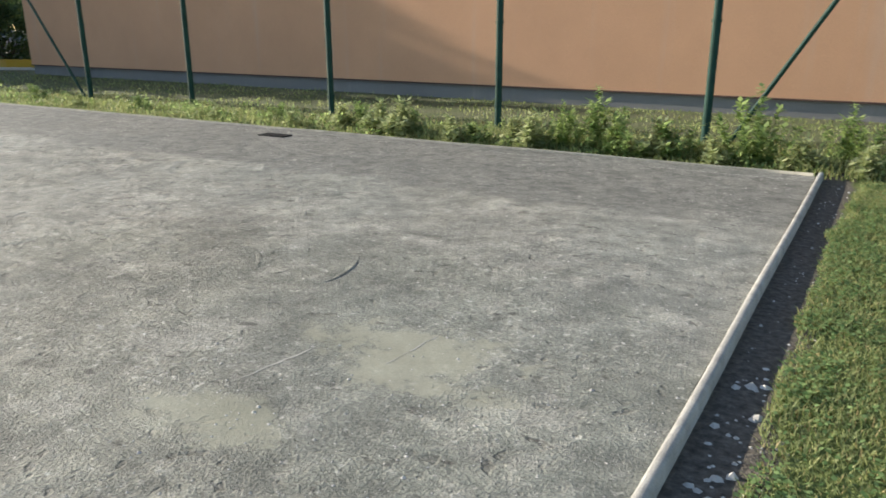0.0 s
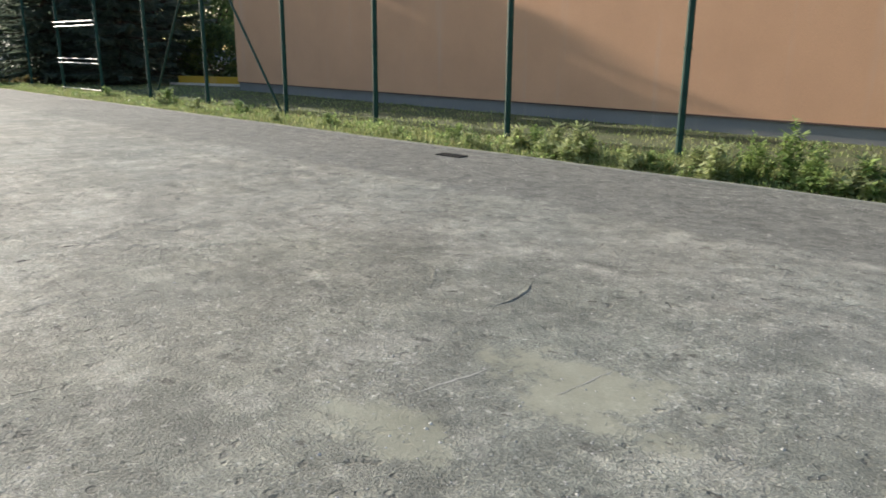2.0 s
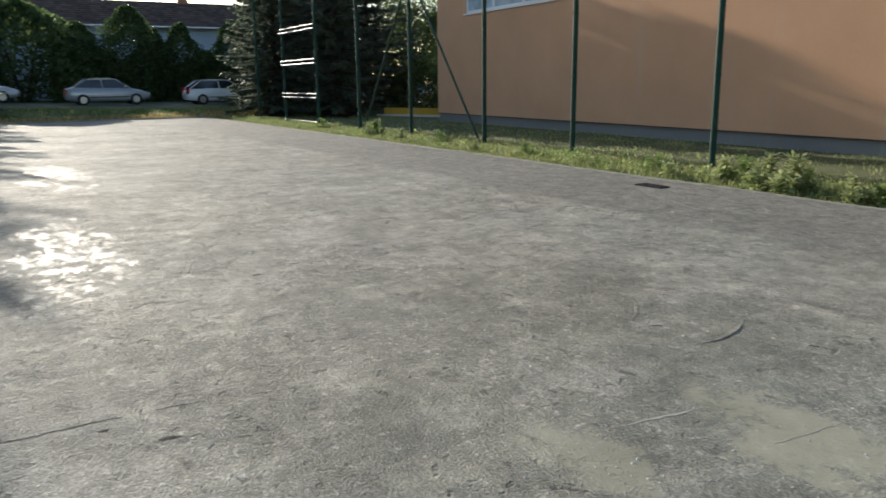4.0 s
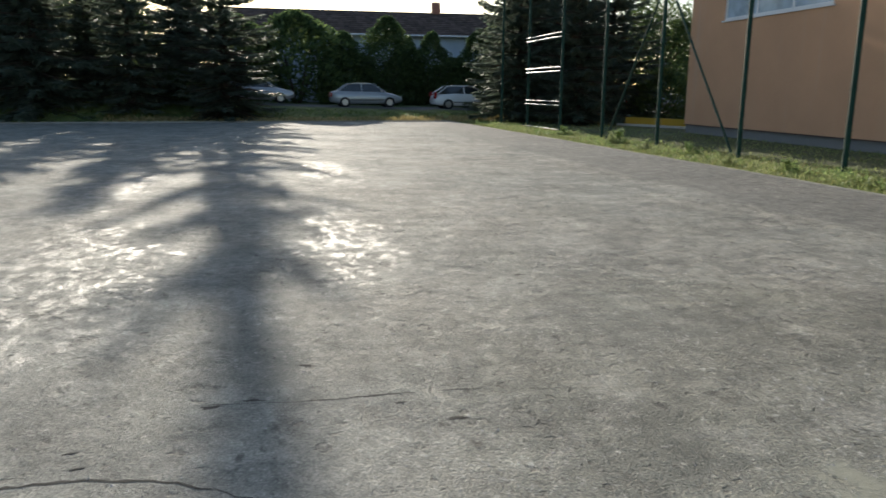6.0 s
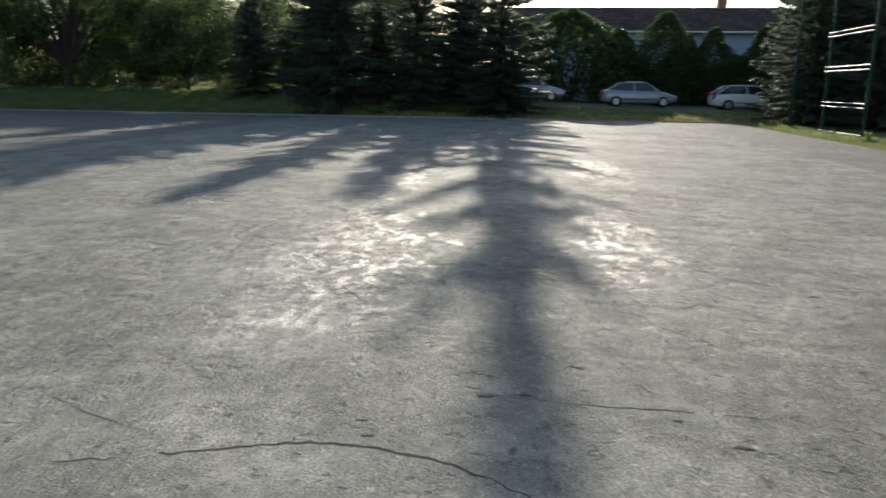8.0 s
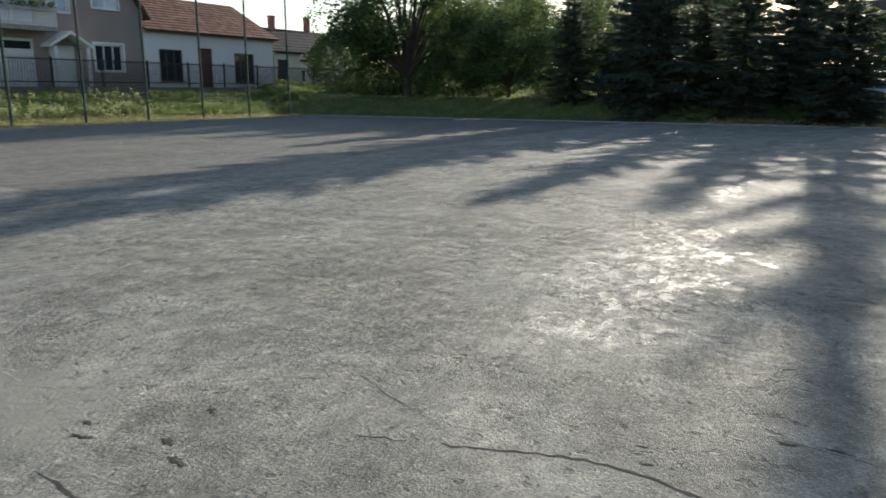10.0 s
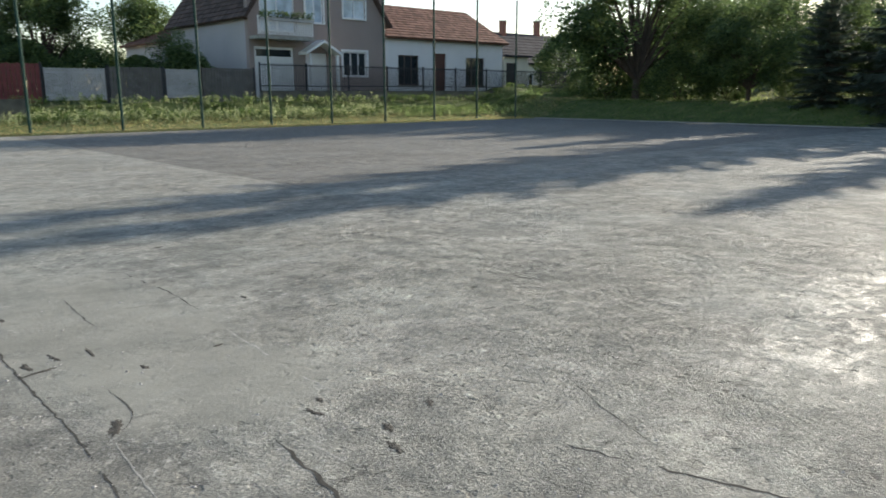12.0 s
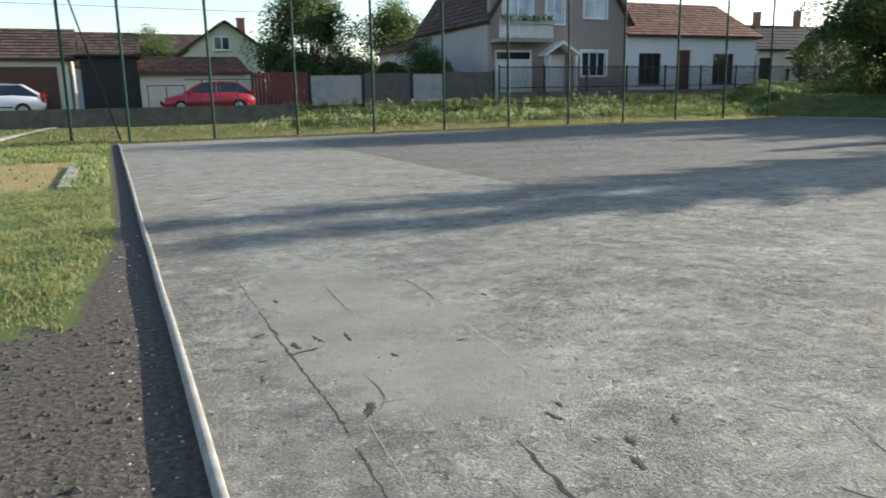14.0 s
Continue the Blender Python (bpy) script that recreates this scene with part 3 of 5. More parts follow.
# ---------------------------------------------------------------- fence posts
def fence_post(x, y, top, r=0.055, lean=0.0):
    ob = empty("fence_post", pose(x, y, float(ground_z(x, y)), 0, lean, 0))
    part("pole", rod(bmesh.new(), (0, 0, -0.4), (0, 0, top), r, sides=14), M["post"], ob, smooth=False)
    part("cap", rod(bmesh.new(), (0, 0, top), (0, 0, top + 0.03), r * 1.12, r * 0.7, 14), M["post"], ob)
    for zc in (0.35, 1.6, 2.9):
        part("clip", rod(bmesh.new(), (0, 0, zc), (0, 0, zc + 0.035), r * 1.18, sides=14), M["post"], ob)
    return ob


def brace(a, b, r=0.032):
    ob = mesh_object("fence_brace", rod(bmesh.new(), a, b, r, sides=10), M["post"])
    return tagged(ob, "slanting green steel brace between fence posts", "brace", "braces of the fences")


NORTH_Y, SOUTH_Y = 10.43, -33.35
for xp in (1.15, -2.09, -5.26, -8.62, -12.28, -15.65, -19.51, -23.13, -26.83, -30.5, -34.1):
    tagged(fence_post(xp, NORTH_Y, 6.0, lean=random.uniform(-0.3, 0.3)), "tall dark-green steel fence post among weeds", "fence post", "posts of the north fence")
for xp in (1.17, -0.94, -4.27, -7.82, -11.38, -14.95, -18.47, -22.0, -25.5, -29.1, -32.6, -36.1):
    tagged(fence_post(xp, SOUTH_Y, 7.2, 0.06, random.uniform(-0.3, 0.3)), "tall dark-green steel fence post on the grass verge", "fence post", "posts of the south fence")
brace((-1.78, NORTH_Y - 0.02, 0.0), (1.10, NORTH_Y - 0.02, 4.93))
brace((-15.80, NORTH_Y - 0.02, -0.05), (-19.45, NORTH_Y - 0.02, 4.65))
brace((-22.75, NORTH_Y - 0.02, -0.05), (-19.57, NORTH_Y - 0.02, 4.4))
brace((-0.62, SOUTH_Y + 0.02, 0.0), (1.08, SOUTH_Y + 0.02, 6.9))

# white rails in pairs between two posts by the north-west corner
for zr in (3.62, 2.36, 1.08, 0.02):
    ob = empty("goal_rail", pose(0, NORTH_Y - 0.09, zr))
    tagged(ob, "pair of white steel rails fixed between fence posts", "rail", "white rails by the corner")
    thick = 0.024 if zr > 2 else 0.014
    part("bar", rod(bmesh.new(), (-30.55, 0, 0.06), (-26.78, 0, 0.06), thick, sides=10), M["rail"], ob)
    part("bar", rod(bmesh.new(), (-30.55, 0, -0.09), (-26.78, 0, -0.09), thick, sides=10), M["rail"], ob)


# ---------------------------------------------------------------- trees
def spray(vs, fs, p, d, side, length, width):
    """One flat needle spray or leaf: a kite from p along d."""
    k = len(vs)
    m = p + d * (length * 0.5)
    vs += [p, m + side * (width / 2), p + d * length, m - side * (width / 2)]
    fs.append((k, k + 1, k + 2, k + 3))


def spruce(height, radius, seed, bare=0.6, tuft=0.0, pitch=0.8, hang=0.0, rise=0.3):
    """A spruce: tapered trunk, spaced whorls of boughs with hanging twigs, a dense core and a bushy leader."""
    rng = random.Random(seed)
    ob = empty("spruce_tree")
    bm = bmesh.new()
    rod(bm, (0, 0, -0.6), (0, 0, height * 0.5), 0.022 * height, 0.011 * height, 10)
    rod(bm, (0, 0, height * 0.5), (0, 0, height * 0.99), 0.011 * height, 0.01, 8)
    vs, fs = [], []
    crown_top = height * (0.885 if tuft else 0.97)
    z = bare
    while z < crown_top:
        f = (z - bare) / (height - bare)
        reach = radius * min(1.0, (1 - f) ** 0.62 * 1.12) + 0.1
        n = 7 if f < 0.55 else 6
        if tuft and f < 0.45:
            n = 12 if f < 0.32 else 9
        a0 = rng.uniform(0, 6.28)
        for i in range(n):
            a = a0 + 6.283 * i / n + rng.uniform(-0.25, 0.25)
            L = reach * rng.uniform(0.72, 1.1)
            out = Vector((math.cos(a), math.sin(a), 0))
            root = Vector((0, 0, z + rng.uniform(-0.12, 0.12)))
            lift = (-0.22 + (0.25 + rise) * min(1.0, f * 1.5) + rng.uniform(-0.08, 0.08)) * L
            tip = root + out * L + Vector((0, 0, lift))
            rod(bm, root, root.lerp(tip, 0.92), 0.010 + 0.012 * L, 0.004, 4)
            m = max(10, int(L * 30))
            for q in range(m):
                u = 0.1 + 0.9 * (q + rng.random()) / m
                # boughs sag a little before the tip turns up
                p = root.lerp(tip, u) - Vector((0, 0, 0.07 * L * math.sin(3.1 * u)))
                for sgn in (-1, 1):
                    b = a + sgn * rng.uniform(0.3, 1.0)
                    d = Vector((math.cos(b), math.sin(b), rng.uniform(-0.55 - hang, 0.12))).normalized()
                    side = d.cross(Vector((0, 0, 1))).normalized()
                    side = (side + Vector((0, 0, rng.uniform(-0.5, 0.5)))).normalized()
                    spray(vs, fs, p, d, side, rng.uniform(0.22, 0.5) * (1.25 - 0.75 * u) * (0.55 + 0.25 * L) * (1 + hang), rng.uniform(0.08, 0.17) * (1 + 0.4 * hang))
        z += pitch * rng.uniform(0.85, 1.15) * (0.60 + 0.25 * f) * (0.7 if tuft and f < 0.35 else 1.0)
    # short twigs that close the middle round the trunk
    for q in range(int(height * 300)):
        zc = bare * 0.6 + (crown_top - bare * 0.6) * rng.random() ** 1.15
        a, r = rng.uniform(0, 6.283), (0.06 + 0.12 * (crown_top - zc) * (radius / 2.5)) * rng.random() ** 0.6
        d = Vector((math.cos(a), math.sin(a), rng.uniform(-0.5, 0.6))).normalized()
        spray(vs, fs, Vector((math.cos(a) * r, math.sin(a) * r, zc)), d, d.cross(Vector((0.1, 0.2, 1))).normalized(), rng.uniform(0.15, 0.34), rng.uniform(0.10, 0.2))
    # bushy leader above the last whorl
    if tuft:
        for q in range(900):
            zc = rng.uniform(crown_top - 0.05, height)
            a, r = rng.uniform(0, 6.283), tuft * rng.random() ** 0.5 * (1.0 if zc < height - 0.5 else 0.8)
            d = Vector((math.cos(a), math.sin(a), rng.uniform(0.2, 1.4))).normalized()
            spray(vs, fs, Vector((math.cos(a) * r, math.sin(a) * r, zc)), d, d.cross(Vector((0.1, 0.2, 1))).normalized(), rng.uniform(0.10, 0.2), rng.uniform(0.05, 0.09))
    part("trunk", bm, M["bark"], ob)
    data_object("crown", vs, fs, M["spruce"], ob)
    return ob


def broadleaf(name, height, radius, seed, stem=1.6, leaves=9000, size=0.16, material="leaf", squash=1.0):
    """A broad-leaved tree or shrub: trunk, forking limbs and clumps of small leaves."""
    rng = random.Random(seed)
    ob = empty(name)
    bm = bmesh.new()
    rod(bm, (0, 0, -0.3), (0, 0, stem + 0.3), 0.025 * height, 0.018 * height, 9)
    clumps = []
    for i in range(40):
        a, e = rng.uniform(0, 6.283), rng.uniform(-0.75, 1.45)
        c = Vector((math.cos(a) * math.cos(e), math.sin(a) * math.cos(e), math.sin(e) * squash))
        mid = stem + (height - stem) * 0.42
        tip = Vector((0, 0, mid)) + Vector((c.x * radius, c.y * radius, c.z * (height - mid))) * rng.uniform(0.5, 0.9)
        fork = Vector((0, 0, stem + 0.25)) .lerp(tip, 0.45) + Vector((rng.uniform(-.2, .2), rng.uniform(-.2, .2), 0.2))
        rod(bm, (0, 0, stem + 0.1), fork, 0.011 * height, 0.006 * height, 5)
        rod(bm, fork, tip, 0.006 * height, 0.006, 4)
        clumps += [(tip, radius * rng.uniform(0.20, 0.36)), (fork.lerp(tip, 0.6), radius * rng.uniform(0.16, 0.28))]
    part("trunk", bm, M["bark"], ob)
    vs, fs = [], []
    for i in range(leaves):
        c, r = clumps[rng.randrange(len(clumps))]
        v = Vector((rng.gauss(0, 1), rng.gauss(0, 1), rng.gauss(0, 0.8)))
        p = c + v.normalized() * r * rng.random() ** 0.4
        d = Vector((rng.uniform(-1, 1), rng.uniform(-1, 1), rng.uniform(-0.9, 0.5))).normalized()
        side = d.cross(Vector((rng.uniform(-1, 1), rng.uniform(-1, 1), 1))).normalized()
        spray(vs, fs, p, d, side, size * rng.uniform(0.7, 1.4), size * rng.uniform(0.45, 0.8))
    data_object("crown", vs, fs, M[material], ob)
    return ob


def stand(ob, x, y, turn, size, label, category, group=""):
    """Set a thing on the ground."""
    ob.matrix_basis = pose(x, y, float(ground_z(x, y)) - 0.02, 0, 0, turn) @ Matrix.Diagonal((size, size, size, 1))
    return tagged(ob, label, category, group)


def again(ob, x, y, turn, size, label=""):
    ob.scale = (1, 1, 1)
    c = copy_thing(ob, pose(x, y, float(ground_z(x, y)) - 0.02, 0, 0, turn))
    c.scale = (size,) * 3
    return tagged(c, label)


sp_a, sp_b, sp_c = spruce(11.75, 2.6, 3, 0.5, 0.21, 1.2, 0.05, 0.42), spruce(11.8, 3.0, 8, 0.5, 0.0, 0.85, 0.3, 0.2), spruce(11.8, 2.8, 21, 0.3, 0.0, 0.78, 0.38, 0.15)
dark = "dark spruce with drooping boughs at the yard's edge"
stand(sp_a, -38.6, -2.40, 20, 1.0, dark, "tree", "spruces along the west edge")
stand(sp_b, -39.6, -6.9, 75, 0.78, dark, "tree", "spruces along the west edge")
stand(sp_c, -39.2, -11.0, 0, 0.98, dark, "tree", "spruces along the west edge")
for ob, x, y, turn, size in ((sp_b, -40.5, -9.0, 200, 0.50), (sp_b, -40.2, -16.0, 130, 0.58), (sp_b, -42.6, -4.7, 300, 0.82), (sp_b, -33.0, 13.8, 70, 0.80), (sp_c, -38.4, 15.4, 33, 0.92), (sp_c, -44.2, 14.6, 81, 1.05), (sp_b, -36.6, 12.1, 160, 0.88), (sp_b, -31.5, 24.5, 90, 0.9), (sp_c, -50.6, -5.4, 15, 0.9), (sp_b, -51.2, -9.6, 140, 0.6), (sp_c, -50.8, -13.8, 222, 0.72), (sp_c, -42.5, -12.7, 250, 1.05),
                             (sp_c, -41.5, 14.3, 100, 1.0), (sp_b, -37.4, 17.6, 10, 0.95), (sp_b, -45.0, 17.0, 60, 1.05), (sp_c, -49.5, 20.0, 170, 1.1)):
    again(ob, x, y, turn, size, dark if y < 0 else "dark spruce beyond the corner of the fence")
sp_a.scale, sp_b.scale, sp_c.scale = (1.0,) * 3, (0.78,) * 3, (0.98,) * 3

br_a, br_b = broadleaf("broadleaf_tree", 9.5, 4.4, 5, 0.9, 21000, 0.23), broadleaf("broadleaf_tree", 8.8, 4.2, 12, 0.8, 27000, 0.20)
leafy = "leafy tree with sky gleaming through its crown"
stand(br_a, -41.2, -20.4, 0, 0.68, leafy, "tree", "leafy trees by the yard")
stand(br_b, -42.2, -28.4, 40, 1.36, leafy, "tree", "leafy trees by the yard")
for ob, x, y, turn, size, lab in ((br_a, -43.6, -23.6, 130, 0.70, leafy), (br_b, -45.5, -17.5, 250, 0.68, leafy), (br_b, -11.4, -45.0, 90, 0.86, "dark leafy tree behind the garden fences"),
                                  (br_a, -17.6, -42.0, 210, 0.42, "small dark tree beside a house"), 
                                  (br_b, -55.0, 18.5, 300, 0.9, "leafy tree behind the parked cars"), (br_a, -56.0, 30.5, 200, 1.05, "leafy tree behind the picket fence"), (br_b, -60.0, 38.0, 100, 1.1, "leafy tree behind the picket fence"), (br_b, -22.6, -60.0, 15, 1.0, "dark leafy tree behind the house"),
                                  (br_a, -4.2, -66.0, 155, 0.68, "rounded tree behind the garages"),
                                  *((ob, -92.0 - 3 * (i % 3), -17.0 - 8.6 * i, 70 * i, 1.45 + 0.12 * (i % 2), "distant leafy tree beyond the street") for i, ob in enumerate((br_a, br_b, br_a, br_b, br_b, br_a)))):
    again(ob, x, y, turn, size, lab)
br_a.scale, br_b.scale = (0.68,) * 3, (1.36,) * 3


def shrub(height, radius, seed, leaves=11000, size=0.17, material="thuja"):
    """A dense shrub leafed down to the ground, with a lumpy egg-shaped outline."""
    r = random.Random(seed)
    ob = empty("bush")
    bm = bmesh.new()
    for i in range(6):
        a = i * 1.05
        rod(bm, (0, 0, -0.2), (math.cos(a) * radius * 0.5, math.sin(a) * radius * 0.5, height * r.uniform(0.5, 0.85)), 0.05, 0.012, 5)
    part("stem", bm, M["bark"], ob)
    vs, fs = [], []
    for i in range(leaves):
        u, a = r.random() ** 0.85, r.uniform(0, 6.283)
        lump = 1 + 0.38 * noise.noise((math.cos(a) * 1.6 + seed, math.sin(a) * 1.6, u * 4.5)) + 0.2 * noise.noise((math.cos(a) * 4 + seed, math.sin(a) * 4, u * 9))
        w = radius * (math.sin(math.pi * (0.16 + 0.84 * u) ** 0.8)) ** 0.6 * lump * r.uniform(0.62, 1.05)
        p = Vector((math.cos(a) * w, math.sin(a) * w, u * height * (0.92 + 0.1 * lump)))
        d = Vector((math.cos(a) + r.uniform(-1, 1), math.sin(a) + r.uniform(-1, 1), r.uniform(-0.4, 1.3))).normalized()
        side = d.cross(Vector((r.uniform(-1, 1), r.uniform(-1, 1), 0.6))).normalized()
        spray(vs, fs, p, d, side, size * r.uniform(0.7, 1.5), size * r.uniform(0.4, 0.8))
    data_object("crown", vs, fs, M[material], ob)
    return ob


sh_a, sh_b = shrub(5.4, 1.75, 4), shrub(2.6, 1.7, 9, 8000, 0.15, "leaf")
stand(sh_a, -54.8, 8.3, 0, 1.12, "dense green bush behind the parked cars", "bush", "bushes behind the cars")
stand(sh_b, -43.4, -14.5, 0, 0.8, "dark undergrowth below the trees", "bush", "undergrowth below the trees")
for x, y, turn, size in ((-54.9, 11.6, 80, 0.95), (-55.6, 5.2, 200, 0.92), (-55.0, 15.2, 120, 1.0), (-56.4, 10.0, 60, 0.9)):
    again(sh_a, x, y, turn, size)
for i, (x, y, size) in enumerate(((-41.9, -25.2, 1.05), (-43.2, -31.2, 1.15), (-43.4, -28.0, 0.9), (-42.6, -22.4, 0.8), (-46.0, -31.0, 0.8), (-44.0, -19.0, 0.6), (-44.5, -27.5, 0.65), (-46.5, -34.5, 0.7), (-68, -12, 1.8), (-68, -17, 1.7), (-68, -22.5, 1.8),
                                   (-68, -28, 1.8), (-68, -34, 1.7), (-66, -40, 1.7), (-50.0, -40.5, 1.5), (-46.3, -36.0, 0.65), (-47.0, -44.5, 0.9), (-10.2, -42.5, 1.1), (-13.0, -43.0, 1.0), (-15.4, -42.0, 0.9), (-17.4, -40.6, 1.0), (-42.5, -8.0, 0.9), (-42.0, -4.8, 0.75), (-39.5, 15.5, 0.7), (-36, 20, 1.0),
                                   (-40.0, 12.6, 0.55), (-54.9, 1.7, 2.3), (-54.5, -3.2, 2.2), (-56.5, 9.6, 1.3), (-57.0, 5.8, 1.4), (-55.5, 13.4, 1.3))):
    again(sh_b, x, y, i * 47, size, "" if y < 0 else "dark bush among the trees")
for i in range(7):
    again(sh_b, -53.4 + 0.5 * math.sin(i * 2.3), -20.5 - 2.1 * i, i * 71, 0.62 + 0.1 * math.sin(i * 1.7), "dark leafy hedge bush beyond the trees")
sh_a.scale, sh_b.scale = (1.12,) * 3, (0.8,) * 3


# ---------------------------------------------------------------- houses to the south
def gate(name, x0, x1, z0, z1, y, material, label, step=0.14, category="gate"):
    """A boarded or slatted gate leaf: rails behind, upright boards in front."""
    ob = tagged(empty(name), label, category, "garden gates and fences")
    fr = bmesh.new()
    for zz in (z0 + 0.2, z1 - 0.25):
        box(fr, x0, x1, y - 0.05, y - 0.012, zz, zz + 0.08)
    part("rail", fr, material, ob)
    n = max(3, round((x1 - x0) / step))
    w = (x1 - x0) / n
    for i in range(n):
        part("board", boxed(x0 + i * w + 0.012, x0 + (i + 1) * w - 0.012, y - 0.01, y + 0.014, z0, z1 - 0.02 * (i % 2)), material, ob)
    for xp in (x0 - 0.05, x1 + 0.05):
        part("gatepost", boxed(xp - 0.05, xp + 0.05, y - 0.09, y + 0.03, z0 - 0.6, z1 + 0.06, bevel=0.01), M["dark_iron"], ob)
    return ob


HZ = 1.05                                  # street level before the houses
FY = -39.0                                 # front of the houses

# two-storey house with balcony, its gable to the yard
house = tagged(empty("house"), "two-storey brown-grey house with white balcony and steep roof", "house", "houses across the south street")
X0, X1, ZE, ZP = -29.95, -20.45, 5.75, 10.2
holes = [(-23.25, -20.75, HZ, 4.15), (-25.55, -24.05, HZ, 3.9), (-28.45, -26.7, 2.6, 4.05), (-23.4, -21.2, 5.0, 7.1), (-25.35, -24.15, 5.6, 7.2), (-28.4, -26.8, 6.0, 7.15)]
part("wall", pierced(bmesh.new(), X0, X1, HZ - 0.6, 7.3, FY - 0.35, FY, holes), M["taupe"], house)
part("gable", prism(bmesh.new(), [(X0 + 0.6, 7.302), (X1 - 0.6, 7.302), ((X0 + X1) / 2, ZP)], FY - 0.35, FY), M["taupe"], house)
for xa, xb in ((X1 - 0.35, X1), (X0, X0 + 0.35)):
    part("side_wall", boxed(xa, xb, FY - 10.5, FY - 0.352, HZ - 0.6, ZE), M["pale"], house)
mid = (X0 + X1) / 2
tiled(house, (X1 + 0.35, FY + 0.35, ZE - 0.1), (X1 + 0.35, FY - 10.8, ZE - 0.1), (X1 - 1.5, FY - 10.8, 8.2), (X1 - 1.5, FY + 0.35, 8.2), M["tile_brown"], 9, 32)
tiled(house, (X0 - 0.35, FY + 0.35, ZE - 0.1), (X0 - 0.35, FY - 10.8, ZE - 0.1), (X0 + 1.5, FY - 10.8, 8.2), (X0 + 1.5, FY + 0.35, 8.2), M["tile_brown"], 9, 32)
for xs in (X1 - 1.5, X0 + 1.5):
    tiled(house, (xs, FY + 0.35, 8.2), (xs, FY - 10.8, 8.2), (mid, FY - 10.8, ZP + 0.2), (mid, FY + 0.35, ZP + 0.2), M["tile_brown"], 8, 24)
window(house, -28.45, -26.7, 2.6, 4.05, FY, surround=0.14, mullions=2)
window(house, -25.35, -24.15, 5.6, 7.2, FY, surround=0.1, material=M["pane_sky"])
window(house, -28.4, -26.8, 6.0, 7.15, FY, surround=0.1, material=M["pane_sky"])
window(house, -23.4, -21.2, 5.0, 7.1, FY, material=M["pane_sky"], sill=False, name="balcony_door")
gd = part("garage_door", boxed(-23.25, -20.75, FY - 0.14, FY - 0.09, HZ, 4.15), M["white_board"], house)
for i in range(16):
    part("board", boxed(-23.2 + i * 0.153, -23.2 + i * 0.153 + 0.135, FY - 0.088, FY - 0.066, HZ + 0.1, 3.35), M["white_board"], gd)
part("transom", boxed(-23.1, -20.9, FY - 0.088, FY - 0.07, 3.62, 4.0), M["glass"], gd)
part("door", boxed(-25.55, -24.05, FY - 0.2, FY - 0.13, HZ, 3.9), M["white_board"], house)
porch = part("porch", prism(bmesh.new(), [(-26.0, 3.75), (-24.8, 4.45), (-23.6, 3.75), (-23.6, 3.9), (-24.8, 4.62), (-26.0, 3.9)], FY, FY + 0.9), M["frame"], house, "white gabled porch")
for xp in (-25.75, -23.9):
    part("column", boxed(xp - 0.07, xp + 0.07, FY + 0.72, FY + 0.86, HZ, 3.8), M["frame"], porch)
balc = part("balcony", boxed(-24.0, -20.5, FY, FY + 1.1, 4.5, 4.68), M["kerb"], house)
for i in range(26):
    xb = -23.95 + i * 0.136
    part("picket", boxed(xb, xb + 0.078, FY + 1.04, FY + 1.07, 4.72, 5.62), M["white_board"], balc)
part("handrail", boxed(-24.0, -20.5, FY + 1.0, FY + 1.1, 5.64, 5.7), M["white_board"], balc)
planter = tagged(empty("balcony_planter"), "row of green plants along the balcony rail", "plant")
pv, pf = [], []
for i in range(420):
    p = Vector((random.uniform(-23.9, -20.6), FY + 1.16 + random.uniform(-0.08, 0.1), 5.62 + random.uniform(-0.06, 0.3)))
    d = Vector((random.uniform(-1, 1), random.uniform(-1, 1), random.uniform(-0.3, 1))).normalized()
    spray(pv, pf, p, d, d.cross(Vector((0.3, 0.2, 1))).normalized(), 0.17, 0.1)
data_object("leafage", pv, pf, M["leaf"], planter)
part("box", boxed(-23.95, -20.55, FY + 1.105, FY + 1.24, 5.46, 5.62), M["dimmed_white"], planter)

gabled_wing = tagged(empty("outbuilding"), "low pale wing with a red tiled roof behind the house", "outbuilding")
part("wall", boxed(-24.5, X1 - 0.02, FY - 19.0, FY - 10.6, HZ - 0.6, 4.9), M["pale"], gabled_wing)
tiled(gabled_wing, (X1 + 0.35, FY - 10.82, 4.95), (X1 + 0.35, FY - 19.3, 4.95), (-23.5, FY - 19.3, 6.3), (-23.5, FY - 10.82, 6.3), M["tile_red"], 9, 26)

# long low white house
low = tagged(empty("house"), "long low white house with a red tiled roof", "house", "houses across the south street")
WX0, WX1 = -40.8, -29.96
wins = [(-32.75, -31.0, 2.1, 4.0), (-35.2, -34.15, HZ, 4.2), (-38.9, -37.1, 2.05, 4.0)]
part("wall", pierced(bmesh.new(), WX0, WX1, HZ - 0.8, 5.1, FY - 0.35, FY - 0.02, wins), M["white"], low)
part("side_wall", boxed(WX0, WX0 + 0.35, FY - 8.5, FY - 0.372, HZ - 0.8, 5.1), M["white"], low)
q = part("end_gable", prism(bmesh.new(), [(FY - 8.5, 5.102), (FY - 0.02, 5.102), (FY - 4.3, 7.5)], WX0, WX0 + 0.3), M["white"], low)
q.matrix_basis = Matrix(((0, 1, 0, 0), (1, 0, 0, 0), (0, 0, 1, 0), (0, 0, 0, 1)))
part("cornice", boxed(WX0 - 0.1, WX1, FY - 0.018, FY + 0.16, 4.93, 5.1, bevel=0.02), M["pale"], low)
